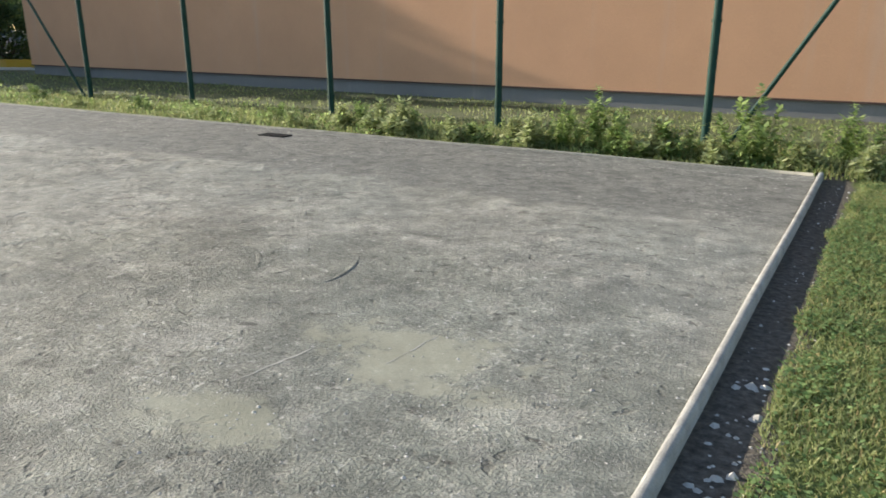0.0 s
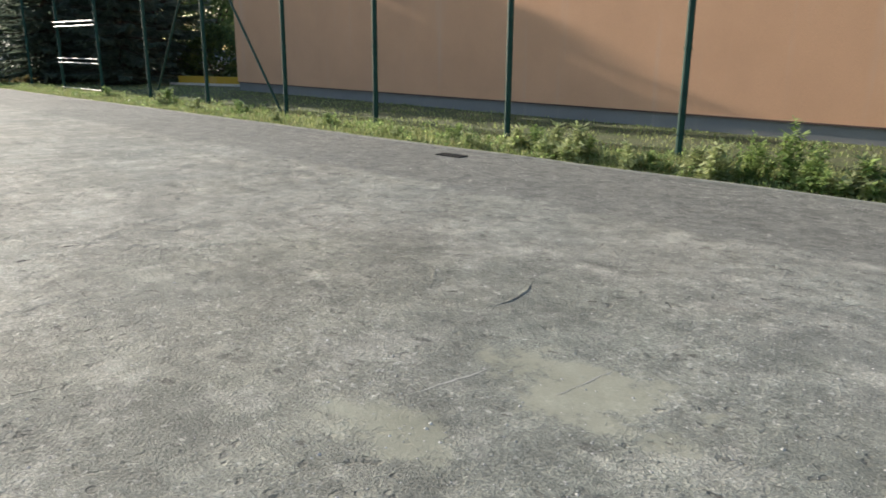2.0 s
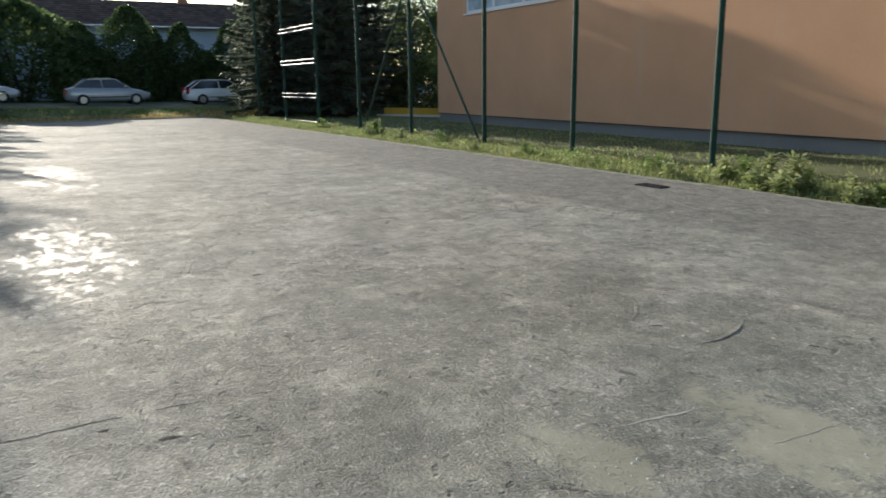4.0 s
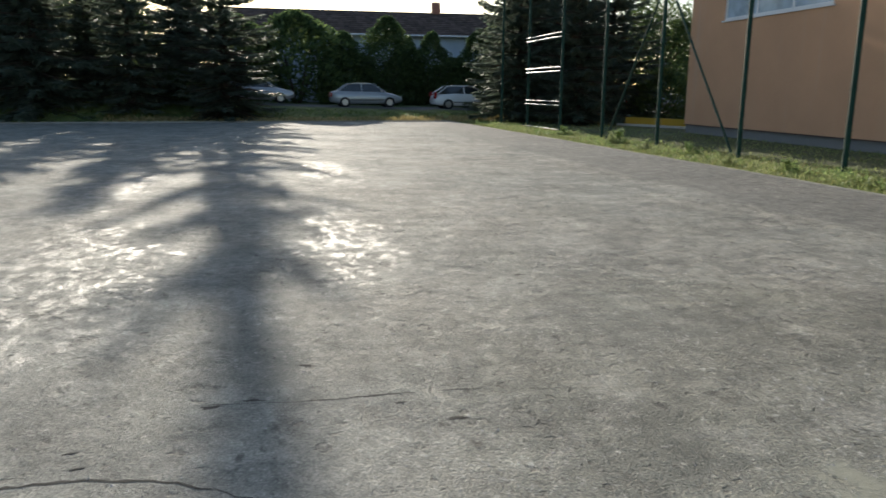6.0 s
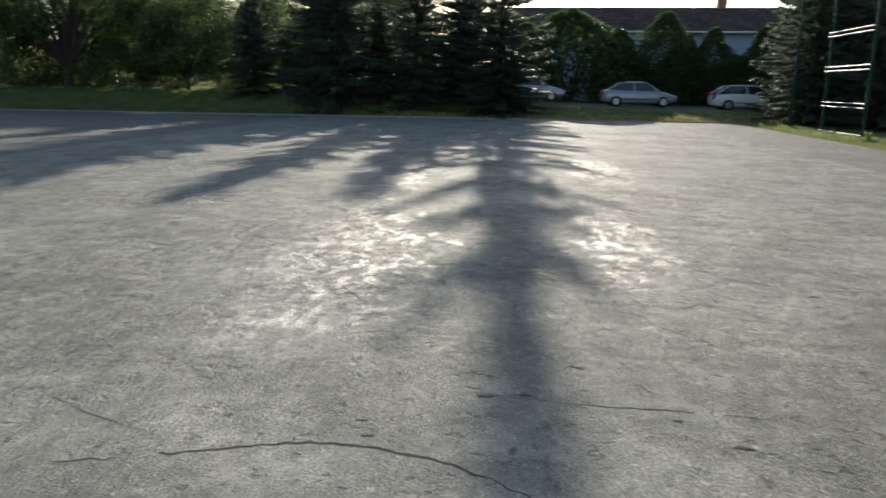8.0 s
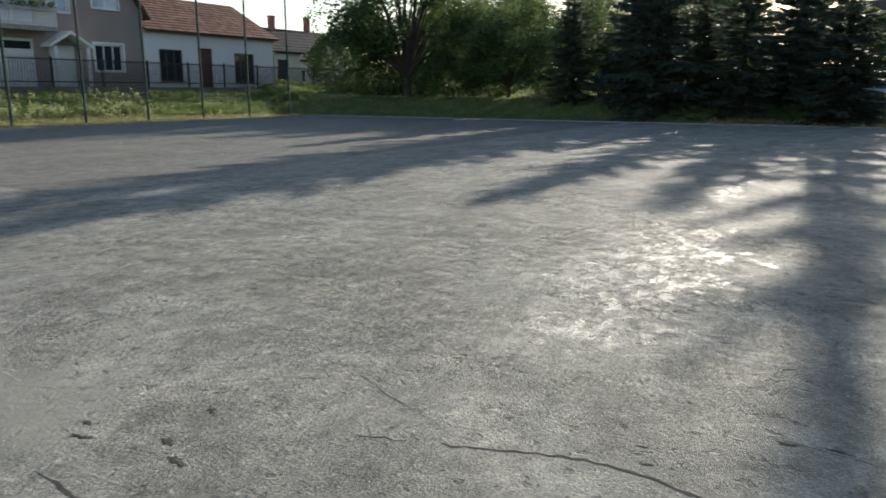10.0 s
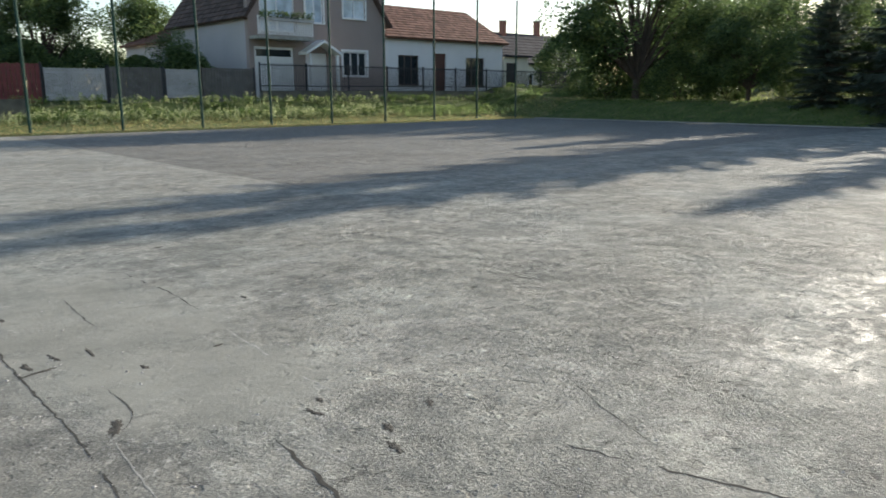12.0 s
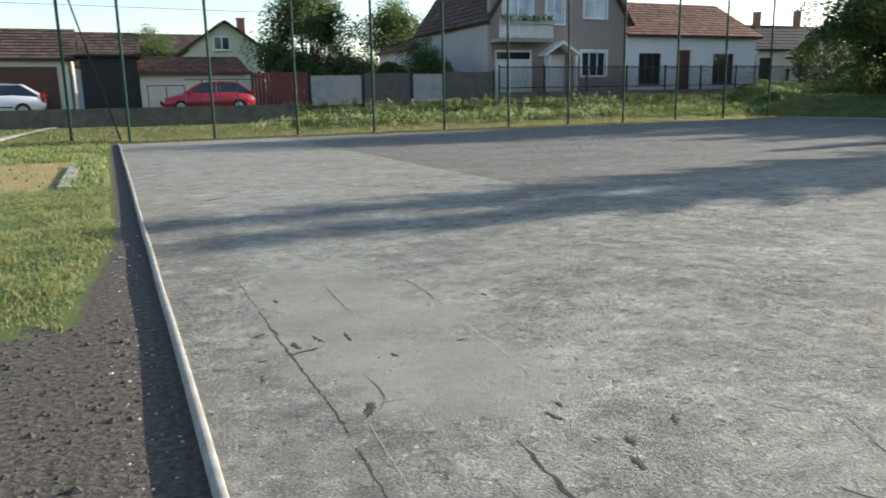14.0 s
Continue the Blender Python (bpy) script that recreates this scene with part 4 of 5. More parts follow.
tiled(low, (WX0 - 0.3, FY + 0.35, 5.08), (WX1 + 0.05, FY + 0.35, 5.08), (WX1 + 0.05, FY - 4.3, 7.62), (WX0 - 0.3, FY - 4.3, 7.62), M["tile_red"], 13, 44)
tiled(low, (WX0 - 0.3, FY - 8.9, 5.08), (WX1 + 0.05, FY - 8.9, 5.08), (WX1 + 0.05, FY - 4.3, 7.62), (WX0 - 0.3, FY - 4.3, 7.62), M["tile_red"], 10, 30)
for a, b, c, d in (wins[0], wins[2]):
    window(low, a, b, c, d, FY - 0.02, wood=M["old_wood"], mullions=2)
part("door", boxed(*wins[1][:2], FY - 0.2, FY - 0.12, HZ, 4.2), M["brown"], low)

# wing with a dark door, and the slate-roofed house behind
wing = tagged(empty("outbuilding"), "small cream outbuilding with a dark door", "outbuilding")
part("wall", pierced(bmesh.new(), -43.7, -41.0, HZ - 0.8, 4.2, FY - 0.3, FY - 0.05, [(-42.4, -41.3, HZ, 3.75)]), M["cream"], wing)
part("door", boxed(-42.4, -41.3, FY - 0.22, FY - 0.15, HZ, 3.75), M["black"], wing)
part("roof", boxed(-43.9, -41.0, FY - 4.0, FY + 0.2, 4.2, 4.34), M["tile_dark"], wing)
part("back", boxed(-43.7, -41.0, FY - 3.8, FY - 0.302, HZ - 0.8, 4.2), M["cream"], wing)


def gabled_house(label, x0, x1, y0, y1, base, eave, ridge, wall, roof, along="x", wins=(), chimneys=(), rows=10, cols=36):
    """A plain house: walls, two tiled slopes, gables, framed windows on the side that faces the yard, and chimneys."""
    ob = tagged(empty("house"), label, "house", "houses round the yard")
    part("wall", pierced(bmesh.new(), x0, x1, base, eave, y0 - 0.3, y0, [w for w in wins if w[3] <= eave]), wall, ob)
    b = bmesh.new()
    box(b, x0, x0 + 0.3, y1, y0 - 0.302, base, eave), box(b, x1 - 0.3, x1, y1, y0 - 0.302, base, eave), box(b, x0 + 0.302, x1 - 0.302, y1, y1 + 0.3, base, eave)
    part("side_wall", b, wall, ob)
    o = 0.35
    if along == "x":
        ym = (y0 + y1) / 2
        tiled(ob, (x0 - o, y0 + o, eave - 0.08), (x1 + o, y0 + o, eave - 0.08), (x1 + o, ym, ridge), (x0 - o, ym, ridge), roof, rows, cols)
        tiled(ob, (x0 - o, y1 - o, eave - 0.08), (x1 + o, y1 - o, eave - 0.08), (x1 + o, ym, ridge), (x0 - o, ym, ridge), roof, rows, cols)
        for xg in (x0, x1 - 0.3):
            q = part("gable", prism(bmesh.new(), [(y1, eave), (y0, eave), (ym, ridge - 0.1)], xg, xg + 0.3), wall, ob)
            q.matrix_basis = Matrix(((0, 1, 0, 0), (1, 0, 0, 0), (0, 0, 1, 0), (0, 0, 0, 1)))
    else:
        xm = (x0 + x1) / 2
        tiled(ob, (x1 + o, y0 + o, eave - 0.08), (x1 + o, y1 - o, eave - 0.08), (xm, y1 - o, ridge), (xm, y0 + o, ridge), roof, rows, cols)
        tiled(ob, (x0 - o, y0 + o, eave - 0.08), (x0 - o, y1 - o, eave - 0.08), (xm, y1 - o, ridge), (xm, y0 + o, ridge), roof, rows, cols)
        for yg in (y0 - 0.3, y1):
            part("gable", prism(bmesh.new(), [(x0, eave), (x1, eave), (xm, ridge - 0.1)], yg, yg + 0.3), wall, ob)
    for w in wins:
        window(ob, *w, y0 + (0.0 if w[3] <= eave else 0.12), mullions=1)
    for xc, yc, zc, zt in chimneys:
        c = part("chimney", boxed(xc - 0.25, xc + 0.25, yc - 0.25, yc + 0.25, zc, zt), M["brick"], ob)
        part("cap", boxed(xc - 0.31, xc + 0.31, yc - 0.31, yc + 0.31, zt, zt + 0.09), M["kerb"], c)
    return ob


gabled_house("low house with a dark slate roof and brick chimney", -62, -50.5, -47, -58, 0.6, 4.3, 7.4, M["cream"], M["tile_dark"], "x",
             [(-53.5, -52.3, 2.0, 3.4), (-57.5, -56.3, 2.0, 3.4)], [(-54.5, -52.0, 6.5, 8.4), (-60.0, -52.4, 6.5, 8.7)])
gabled_house("pale yellow house with its gable to the street", -10.4, -5.6, -54, -64, 0.8, 5.05, 6.9, M["yellow"], M["tile_brown"], "y",
             [(-8.3, -7.2, 4.95, 5.85)], [(-9.6, -57, 5.5, 7.3)])
gabled_house("cream house end and brown roof behind the garages", -9.6, -3.4, -70, -78, 0.8, 5.6, 7.6, M["cream"], M["tile_brown"], "x")
gabled_house("distant house with a brown roof", -2.6, 4.8, -62, -70, 0.8, 4.6, 7.0, M["pale"], M["tile_brown"], "x")
gabled_house("cream garage with brown doors and a mossy tiled roof", 1.25, 11.0, -40.5, -48, 0.8, 3.7, 5.3, M["cream"], M["tile_brown"], "x")
for i in range(2):
    gd = tagged(empty("garage_door"), "dark brown boarded garage door", "garage door", "garage doors")
    xg = 1.75 + i * 4.0
    part("frame", boxed(xg, xg + 3.2, -40.49, -40.43, 0.9, 3.28), M["brown"], gd)
    for j in range(14):
        part("board", boxed(xg + 0.1 + j * 0.215, xg + 0.295 + j * 0.215, -40.43, -40.405, 0.95, 3.2), M["brown"], gd)

shed = tagged(empty("shed"), "black tarred shed with a flat overhanging roof", "shed")
part("wall", boxed(-1.75, 0.75, -43.0, -40.2, 0.8, 3.72), M["black"], shed)
part("roof", boxed(-2.0, 1.0, -43.2, -39.9, 3.72, 3.84, bevel=0.02), M["black"], shed)
for j in range(9):
    part("board", boxed(-1.7 + j * 0.27, -1.45 + j * 0.27, -40.198, -40.17, 0.9, 3.0), M["black"], shed)
yardwall = tagged(empty("garage"), "cream wall under a low red tiled roof", "garage")
part("wall", boxed(-6.95, -1.8, -43.5, -40.3, 0.8, 3.0), M["cream"], yardwall)
tiled(yardwall, (-7.1, -40.0, 2.98), (-1.75, -40.0, 2.98), (-1.75, -44, 3.95), (-7.1, -44, 3.95), M["tile_red"], 12, 26)

gate("garden_gate", -9.7, -6.95, 1.1, 2.92, -38.6, M["red_board"], "dark red boarded garden gate", 0.2)
gate("garden_gate", -12.55, -9.85, 1.25, 2.75, -38.6, M["dimmed_white"], "white slatted garden gate with dark frame", 0.11)
gate("garden_fence", -15.3, -12.75, 1.1, 2.85, -38.6, M["grey_board"], "weathered dark board fence", 0.16, "fence")
gate("garden_gate", -17.3, -15.5, 1.35, 2.8, -38.6, M["dimmed_white"], "white slatted garden gate with dark frame", 0.11)
gate("garden_fence", -20.4, -17.45, 1.1, 2.9, -38.6, M["grey_board"], "weathered dark board fence", 0.16, "fence")

# iron railing on a low wall before the two houses
railing = tagged(empty("iron_railing"), "dark iron railing on a low concrete wall", "railing")
part("base_wall", boxed(-47.0, -20.5, -38.15, -37.9, 0.3, 1.72, bevel=0.02), M["damp"], railing)
for zz in (1.95, 3.08):
    part("rail", boxed(-47.0, -20.5, -38.05, -38.01, zz, zz + 0.05), M["dark_iron"], railing)
for i in range(177):
    xb = -46.95 + i * 0.15
    part("picket", boxed(xb, xb + 0.032, -38.04, -38.02, 1.72, 3.2), M["dark_iron"], railing)
for i in range(10):
    xb = -47.0 + i * 2.94
    part("post", boxed(xb, xb + 0.08, -38.07, -37.99, 1.72, 3.25), M["dark_iron"], railing)

# low wall that holds the street by the cars, rails before the garage
hold = mesh_object("retaining_wall", boxed(-8.6, 16.0, -36.75, -36.5, 0.2, 1.34, bevel=0.02), M["damp"])
tagged(hold, "low dark concrete wall along the street", "wall", kind="structure")
rails = tagged(empty("steel_railing"), "thin grey railing by the parked car", "railing")
for i in range(7):
    xb = -1.95 - i * 0.78
    part("post", rod(bmesh.new(), (xb, -36.62, 1.05), (xb, -36.62, 2.55 if i > 2 else 2.3), 0.022, sides=6), M["dark_iron"], rails)
part("rail", rod(bmesh.new(), (-1.95, -36.62, 2.28), (-3.55, -36.62, 2.28), 0.02, sides=6), M["dark_iron"], rails)
part("rail", rod(bmesh.new(), (-3.55, -36.62, 2.53), (-6.7, -36.62, 2.53), 0.02, sides=6), M["dark_iron"], rails)
path = mesh_object("path", slab(bmesh.new(), [(2.0, -36.45, 0.62), (1.75, -36.45, 0.62), (4.6, -33.6, 0.10), (5.0, -33.6, 0.10)], 0.12), M["kerb"])
tagged(path, "narrow pale trodden path up the bank", "path", kind="structure")


# ---------------------------------------------------------------- house and street to the west
west = tagged(empty("house"), "long pale blue house with a dark brown roof", "house", "houses round the yard")
WXF = -61.5
hole = [(3.6 + i * 3.4, 5.0 + i * 3.4, 2.3, 4.1) for i in range(5)]
turned = pose(WXF, 0, 0, 0, 0, -90)          # a wall drawn along x and facing +y, turned to face +x
ww = part("wall", pierced(bmesh.new(), -19.5, 3.6, 0.2, 6.05, -0.35, 0, [(-b, -a, c, d) for a, b, c, d in hole]), M["blue"], west)
ww.matrix_basis = turned
for a, b, c, d in hole:
    w = window(west, -b, -a, c, d, 0, surround=0.1)
    w.matrix_basis = turned
tiled(west, (WXF + 0.5, -4.0, 5.92), (WXF + 0.5, 19.9, 5.92), (WXF - 4.2, 19.9, 8.15), (WXF - 4.2, -4.0, 8.15), M["tile_brown"], 12, 60)
part("side_wall", boxed(WXF - 8, WXF - 0.36, 19.2, 19.5, 0.2, 6.0), M["blue"], west)
part("chimney", boxed(WXF - 4.4, WXF - 3.8, 14.0, 14.7, 7.6, 9.0), M["brick"], west)
part("gutter", rod(bmesh.new(), (WXF + 0.55, -4.0, 5.87), (WXF + 0.55, 19.9, 5.87), 0.07), M["frame"], west)

ochre = mesh_object("low_wall", boxed(0, 4.0, -0.12, 0.12, -0.2, 0.35, bevel=0.015), M["ochre"])
ochre.matrix_basis = pose(-32.0, 15.9, 0, 0, 0, 22)
tagged(ochre, "low ochre-painted wall beside the building", "wall", kind="structure")
lip = mesh_object("kerb_white", boxed(-0.3, 4.2, -0.35, -0.125, -0.2, 0.06, bevel=0.01), M["rail"])
lip.matrix_basis = pose(-32.0, 15.9, 0, 0, 0, 22)
tagged(lip, "white painted kerb before the ochre wall", "kerb", kind="structure")
picket = tagged(empty("picket_fence", pose(-50.5, 26.5, 0.3)), "pale picket fence beyond the building", "fence")
for zz in (0.25, 0.8):
    part("rail", boxed(0, 7.5, -0.05, -0.02, zz, zz + 0.07), M["white_board"], picket)
for i in range(38):
    part("slat", boxed(i * 0.2, i * 0.2 + 0.11, -0.018, 0.006, 0, 1.05), M["white_board"], picket)
bay = tagged(empty("kiosk", pose(-52.0, -33.0, 0.5)), "small yellow garden hut among trees", "hut")
part("wall", boxed(0, 3.0, 0, 2.5, 0, 2.3), M["ochre"], bay)
part("roof", boxed(-0.3, 3.3, -0.3, 2.8, 2.3, 2.45), M["tile_dark"], bay)
part("door", boxed(3.0, 3.04, 0.8, 1.7, 0, 2.0), M["white_board"], bay)


# ---------------------------------------------------------------- cars
def car(material, label, x, y, z, turn, kind="saloon"):
    """A parked car, 4.3 m long with its nose to +x: lofted body, glasshouse, panes, wheels and lamps."""
    ob = tagged(empty("car", pose(x, y, z, 0, 0, turn)), label, "car", "parked cars")
    roof0, roof1, tail = (-1.05, 0.35, -1.75) if kind == "saloon" else (-1.30, 0.25, -1.98)
    rear_deck = 0.98 if kind == "saloon" else 0.92
    # station: x, half width, bottom, shoulder height
    st = [(-2.15, 0.68, 0.42, 0.66), (-2.08, 0.78, 0.30, rear_deck - 0.08), (-1.7, 0.84, 0.24, rear_deck), (-1.0, 0.86, 0.22, 0.95), (0.0, 0.87, 0.22, 0.93),
          (0.95, 0.86, 0.22, 0.92), (1.55, 0.82, 0.24, 0.80), (2.0, 0.74, 0.30, 0.66), (2.15, 0.6, 0.40, 0.54)]
    vs, fs = [], []
    for sx, hw, zb, zt in st:
        ring = [(-hw * 0.9, zb), (-hw, zb + 0.14), (-hw, (zb + zt) / 2), (-hw * 0.965, zt - 0.05), (-hw * 0.86, zt), (0, zt + 0.035),
                (hw * 0.86, zt), (hw * 0.965, zt - 0.05), (hw, (zb + zt) / 2), (hw, zb + 0.14), (hw * 0.9, zb)]
        vs += [(sx, yy, zz) for yy, zz in ring]
    m = 11
    for i in range(len(st) - 1):
        for j in range(m):
            k = (j + 1) % m
            fs.append((i * m + j, i * m + k, (i + 1) * m + k, (i + 1) * m + j))
    fs += [tuple(range(m))[::-1], tuple((len(st) - 1) * m + j for j in range(m))]
    body = data_object("body", vs, fs, material, ob, True)
    base = [(tail, 0.93), (1.1, 0.90)]
    top = [(roof0, 1.40), (roof0 + 0.5, 1.45), (roof1 - 0.3, 1.45), (roof1, 1.40)]
    g = bmesh.new()
    lo = [g.verts.new((xx, s * 0.76, zz)) for xx, zz in base for s in (-1, 1)]
    hi = [g.verts.new((xx, s * 0.58, zz - 0.02)) for xx, zz in (top[0], top[-1]) for s in (-1, 1)]
    for f in ((lo[0], lo[1], hi[1], hi[0]), (lo[2], hi[2], hi[3], lo[3]), (lo[0], hi[0], hi[2], lo[2]), (lo[1], lo[3], hi[3], hi[1]), (hi[0], hi[1], hi[3], hi[2])):
        g.faces.new(f)
    bmesh.ops.recalc_face_normals(g, faces=g.faces)
    part("glasshouse", g, M["car_glass"], ob, "dark tinted windows")
    r = bmesh.new()
    prism(r, [(xx, zz) for xx, zz in top] + [(roof1 - 0.02, 1.365), (roof0 + 0.02, 1.365)], -0.585, 0.585)
    part("roof", r, material, ob)
    for s in (-1, 1):
        for (xa, za), (xb, zb) in (((roof1, 1.40), (1.1, 0.9)), ((roof0, 1.40), (tail, 0.93)), ((-0.35, 1.42), (-0.3, 0.92))):
            part("pillar", rod(bmesh.new(), (xa, s * 0.585, za), (xb, s * 0.765, zb), 0.035, sides=5), material, ob)
        for xw in (-1.32, 1.33):
            wh = part("wheel", rod(bmesh.new(), (xw, s * 0.66, 0.31), (xw, s * 0.875, 0.31), 0.31, sides=22), M["tyre"], ob)
            part("rim", rod(bmesh.new(), (xw, s * 0.87, 0.31), (xw, s * 0.888, 0.31), 0.19, 0.17, 16), M["rim"], wh)
        part("headlight", boxed(1.95, 2.1, s * 0.45, s * 0.70, 0.52, 0.66, bevel=0.03), M["lamp_clear"], ob)
        part("tail_light", boxed(-2.16, -2.02, s * 0.50, s * 0.77, 0.62, 0.86 if kind == "saloon" else 1.05, bevel=0.02), M["lamp_red"], ob)
        part("mirror", boxed(0.75, 0.9, s * 0.86, s * 1.0, 0.93, 1.06, bevel=0.03), material, ob)
        part("sill_trim", boxed(-0.98, 0.98, s * 0.855, s * 0.882, 0.42, 0.47), M["trim"], ob)
    return ob


def on_street(x, y):
    return float(ground_z(x, y)) + 0.01


car(M["silver"], "silver saloon car parked in the street", -45.2, -1.0, on_street(-45.2, -1.0) + 0.05, 90)
car(M["grey_car"], "pale grey saloon car parked in the street", -45.0, 5.35, on_street(-45, 5.35), 90)
car(M["white_car"], "white hatchback parked half behind bushes", -45.0, 11.6, on_street(-45, 11.6), 90, "hatch")
car(M["red_car"], "red hatchback parked by the railing", -4.7, -38.3, 1.02, 0, "hatch")
car(M["white_car"], "white hatchback parked before a garage", 4.4, -38.3, 1.02, 0, "hatch")
car(M["grey_car"], "pale car parked beyond the building", -43.5, 23.8, on_street(-43.5, 23.8), 80, "hatch")


# ---------------------------------------------------------------- verge plants
def blades(name, spots, material, label, height=(0.05, 0.12), width=0.006, category="grass", lean=0.6, seed=1):
    """A field of single grass blades at the given spots (x, y, size)."""
    rng = random.Random(seed)
    vs, fs = [], []
    xs, ys = np.array([s[0] for s in spots]), np.array([s[1] for s in spots])
    zs = ground_z(xs, ys)
    for (x, y, s), z in zip(spots, zs):
        h, a = rng.uniform(*height) * s, rng.uniform(0, 6.283)
        dx, dy = math.cos(a), math.sin(a)
        l = rng.uniform(0.1, lean) * h
        w = width * rng.uniform(0.7, 1.4)
        k = len(vs)
        z -= 0.01
        vs += [(x - dy * w, y + dx * w, z), (x + dy * w, y - dx * w, z), (x + dx * l * 0.4 + dy * w * .8, y + dy * l * 0.4 - dx * w * .8, z + h * 0.6),
               (x + dx * l * 0.4 - dy * w * .8, y + dy * l * 0.4 + dx * w * .8, z + h * 0.6), (x + dx * l, y + dy * l, z + h)]
        fs += [(k, k + 1, k + 2, k + 3), (k + 3, k + 2, k + 4)]
    ob = data_object(name, vs, fs, material)
    return tagged(ob, label, category, kind="stuff")


rng = random.Random(77)


def lawn_spots(n, x0, x1, y0, y1, keep):
    out = []
    while len(out) < n:
        x, y = rng.uniform(x0, x1), rng.uniform(y0, y1)
        k = keep(x, y)
        if rng.random() < k:
            out.append((x, y, 0.55 + 0.6 * k))
    return out


def tuft(x, y, s=1.0):
    return 0.5 + 0.5 * noise.noise((x * 2.1 * s, y * 2.1 * s, 1.7))


def verge(x, y):
    return min(1.0, 0.25 + tuft(x, y, 0.5))


def lawn_north(x, y):
    e = -0.24 + 0.07 * noise.noise((y * 2.5, 2, 2)) + 0.05 * max(0.0, y - 6)
    fade = float((1 - smooth01(1.0, 2.4, x)) * smooth01(1.1, 1.7, y))
    return 0.0 if x < e else min(1.0, 0.35 + 0.9 * tuft(x, y)) * fade


def lawn_south(x, y):
    edge = -6.6 + 0.35 * noise.noise((x * 3, 7, 1))
    if y > edge or x < -0.12 + 0.32 * float(smooth01(-10.5, -6.6, y)) + 0.09 * noise.noise((y * 1.1, 5, 2)) + 0.06 * noise.noise((y * 4.5, 8, 2)):
        return 0.0
    if x > 0.75 and -24 < y < -16.2:
        return 0.05
    return min(1.0, (0.05 + 1.5 * tuft(x, y) ** 1.6) * (0.45 if y > -7.6 else 1.0))


blades("grass", lawn_spots(75000, -0.32, 2.4, 1.1, 8.6, lawn_north), M["grass"], "short green lawn beside the kerb", (0.022, 0.055), 0.0035, lean=1.3, seed=2)
blades("grass", lawn_spots(14000, -0.32, 2.4, 1.1, 8.6, lawn_north), M["straw"], "dry blades in the lawn beside the kerb", (0.02, 0.05), 0.003, seed=3)
blades("grass", lawn_spots(26000, -0.3, 12, -6, 14, lambda x, y: verge(x, y) * (1.0 if (y > 8.6 or x > 1.2 or 0.9 < y < 1.6) else 0.0) * (0.0 if (y < 1.2 and x < 2.0) or y > 8.6 and x < 2.5 else 1.0)), M["grass"], "lawn stretching east of the yard", (0.04, 0.10), 0.012, seed=22)
blades("grass", lawn_spots(60000, -0.25, 4.0, -17, -6.2, lawn_south), M["grass"], "short green lawn beyond bare earth", (0.035, 0.09), 0.006, seed=4)
blades("grass", lawn_spots(24000, -0.25, 4.5, -16, -6.2, lawn_south), M["straw"], "dry blades in the lawn beyond bare earth", (0.03, 0.08), 0.005, seed=5)
blades("grass", lawn_spots(16000, -0.25, 9, -33.5, -16, lawn_south), M["grass"], "mown lawn further along the kerb", (0.07, 0.16), 0.018, seed=6)


def clover(n, x0, x1, y0, y1, keep, label, size):
    """Small broad leaves lying among the grass."""
    vs, fs = [], []
    for x, y, s in lawn_spots(n, x0, x1, y0, y1, keep):
        z = float(ground_z(x, y)) + rng.uniform(0.01, 0.045)
        a = rng.uniform(0, 6.283)
        d = Vector((math.cos(a), math.sin(a), rng.uniform(-0.2, 0.6))).normalized()
        side = d.cross(Vector((0, 0, 1))).normalized()
        spray(vs, fs, Vector((x, y, z)), d, side, rng.uniform(*size), rng.uniform(*size) * 0.8)
    return tagged(data_object("clover", vs, fs, M["clover"]), label, "clover", kind="stuff")


clover(26000, -0.3, 2.4, 1.1, 8.6, lambda x, y: lawn_north(x, y) * (1.0 if tuft(x, y, 1.3) > 0.5 else 0.15), "dark green clover in the lawn beside the kerb", (0.014, 0.032))
clover(22000, -0.2, 4.0, -17, -6.4, lambda x, y: lawn_south(x, y) * (1.0 if tuft(x, y, 0.8) > 0.5 else 0.1), "dark green clover in the lawn beyond bare earth", (0.02, 0.05))
blades("tall_grass", lawn_spots(46000, -36, 3, 8.60, 11.2, lambda x, y: verge(x, y) * (1.0 if y < 10.2 else 0.3)), M["grass"], "rank grass along the north fence", (0.04, 0.15), 0.006, lean=1.2, seed=7)
blades("tall_grass", lawn_spots(9000, -36, 3, 8.62, 10.9, verge), M["straw"], "dry grass along the north fence", (0.04, 0.10), 0.006, lean=1.2, seed=8)
blades("tall_grass", lawn_spots(9000, -36, 6, 10.8, 15.3, lambda x, y: verge(x, y) * tuft(x, y, 0.7)), M["grass"], "grass before the orange building", (0.04, 0.11), 0.011, seed=9)
blades("tall_grass", lawn_spots(26000, -46, 10, -35.6, -32.0, verge), M["straw"], "dry mown verge along the south fence", (0.03, 0.09), 0.014, seed=10)
blades("tall_grass", lawn_spots(13000, -46, 10, -36.3, -32.0, verge), M["grass"], "verge along the south fence", (0.04, 0.11), 0.014, seed=11)


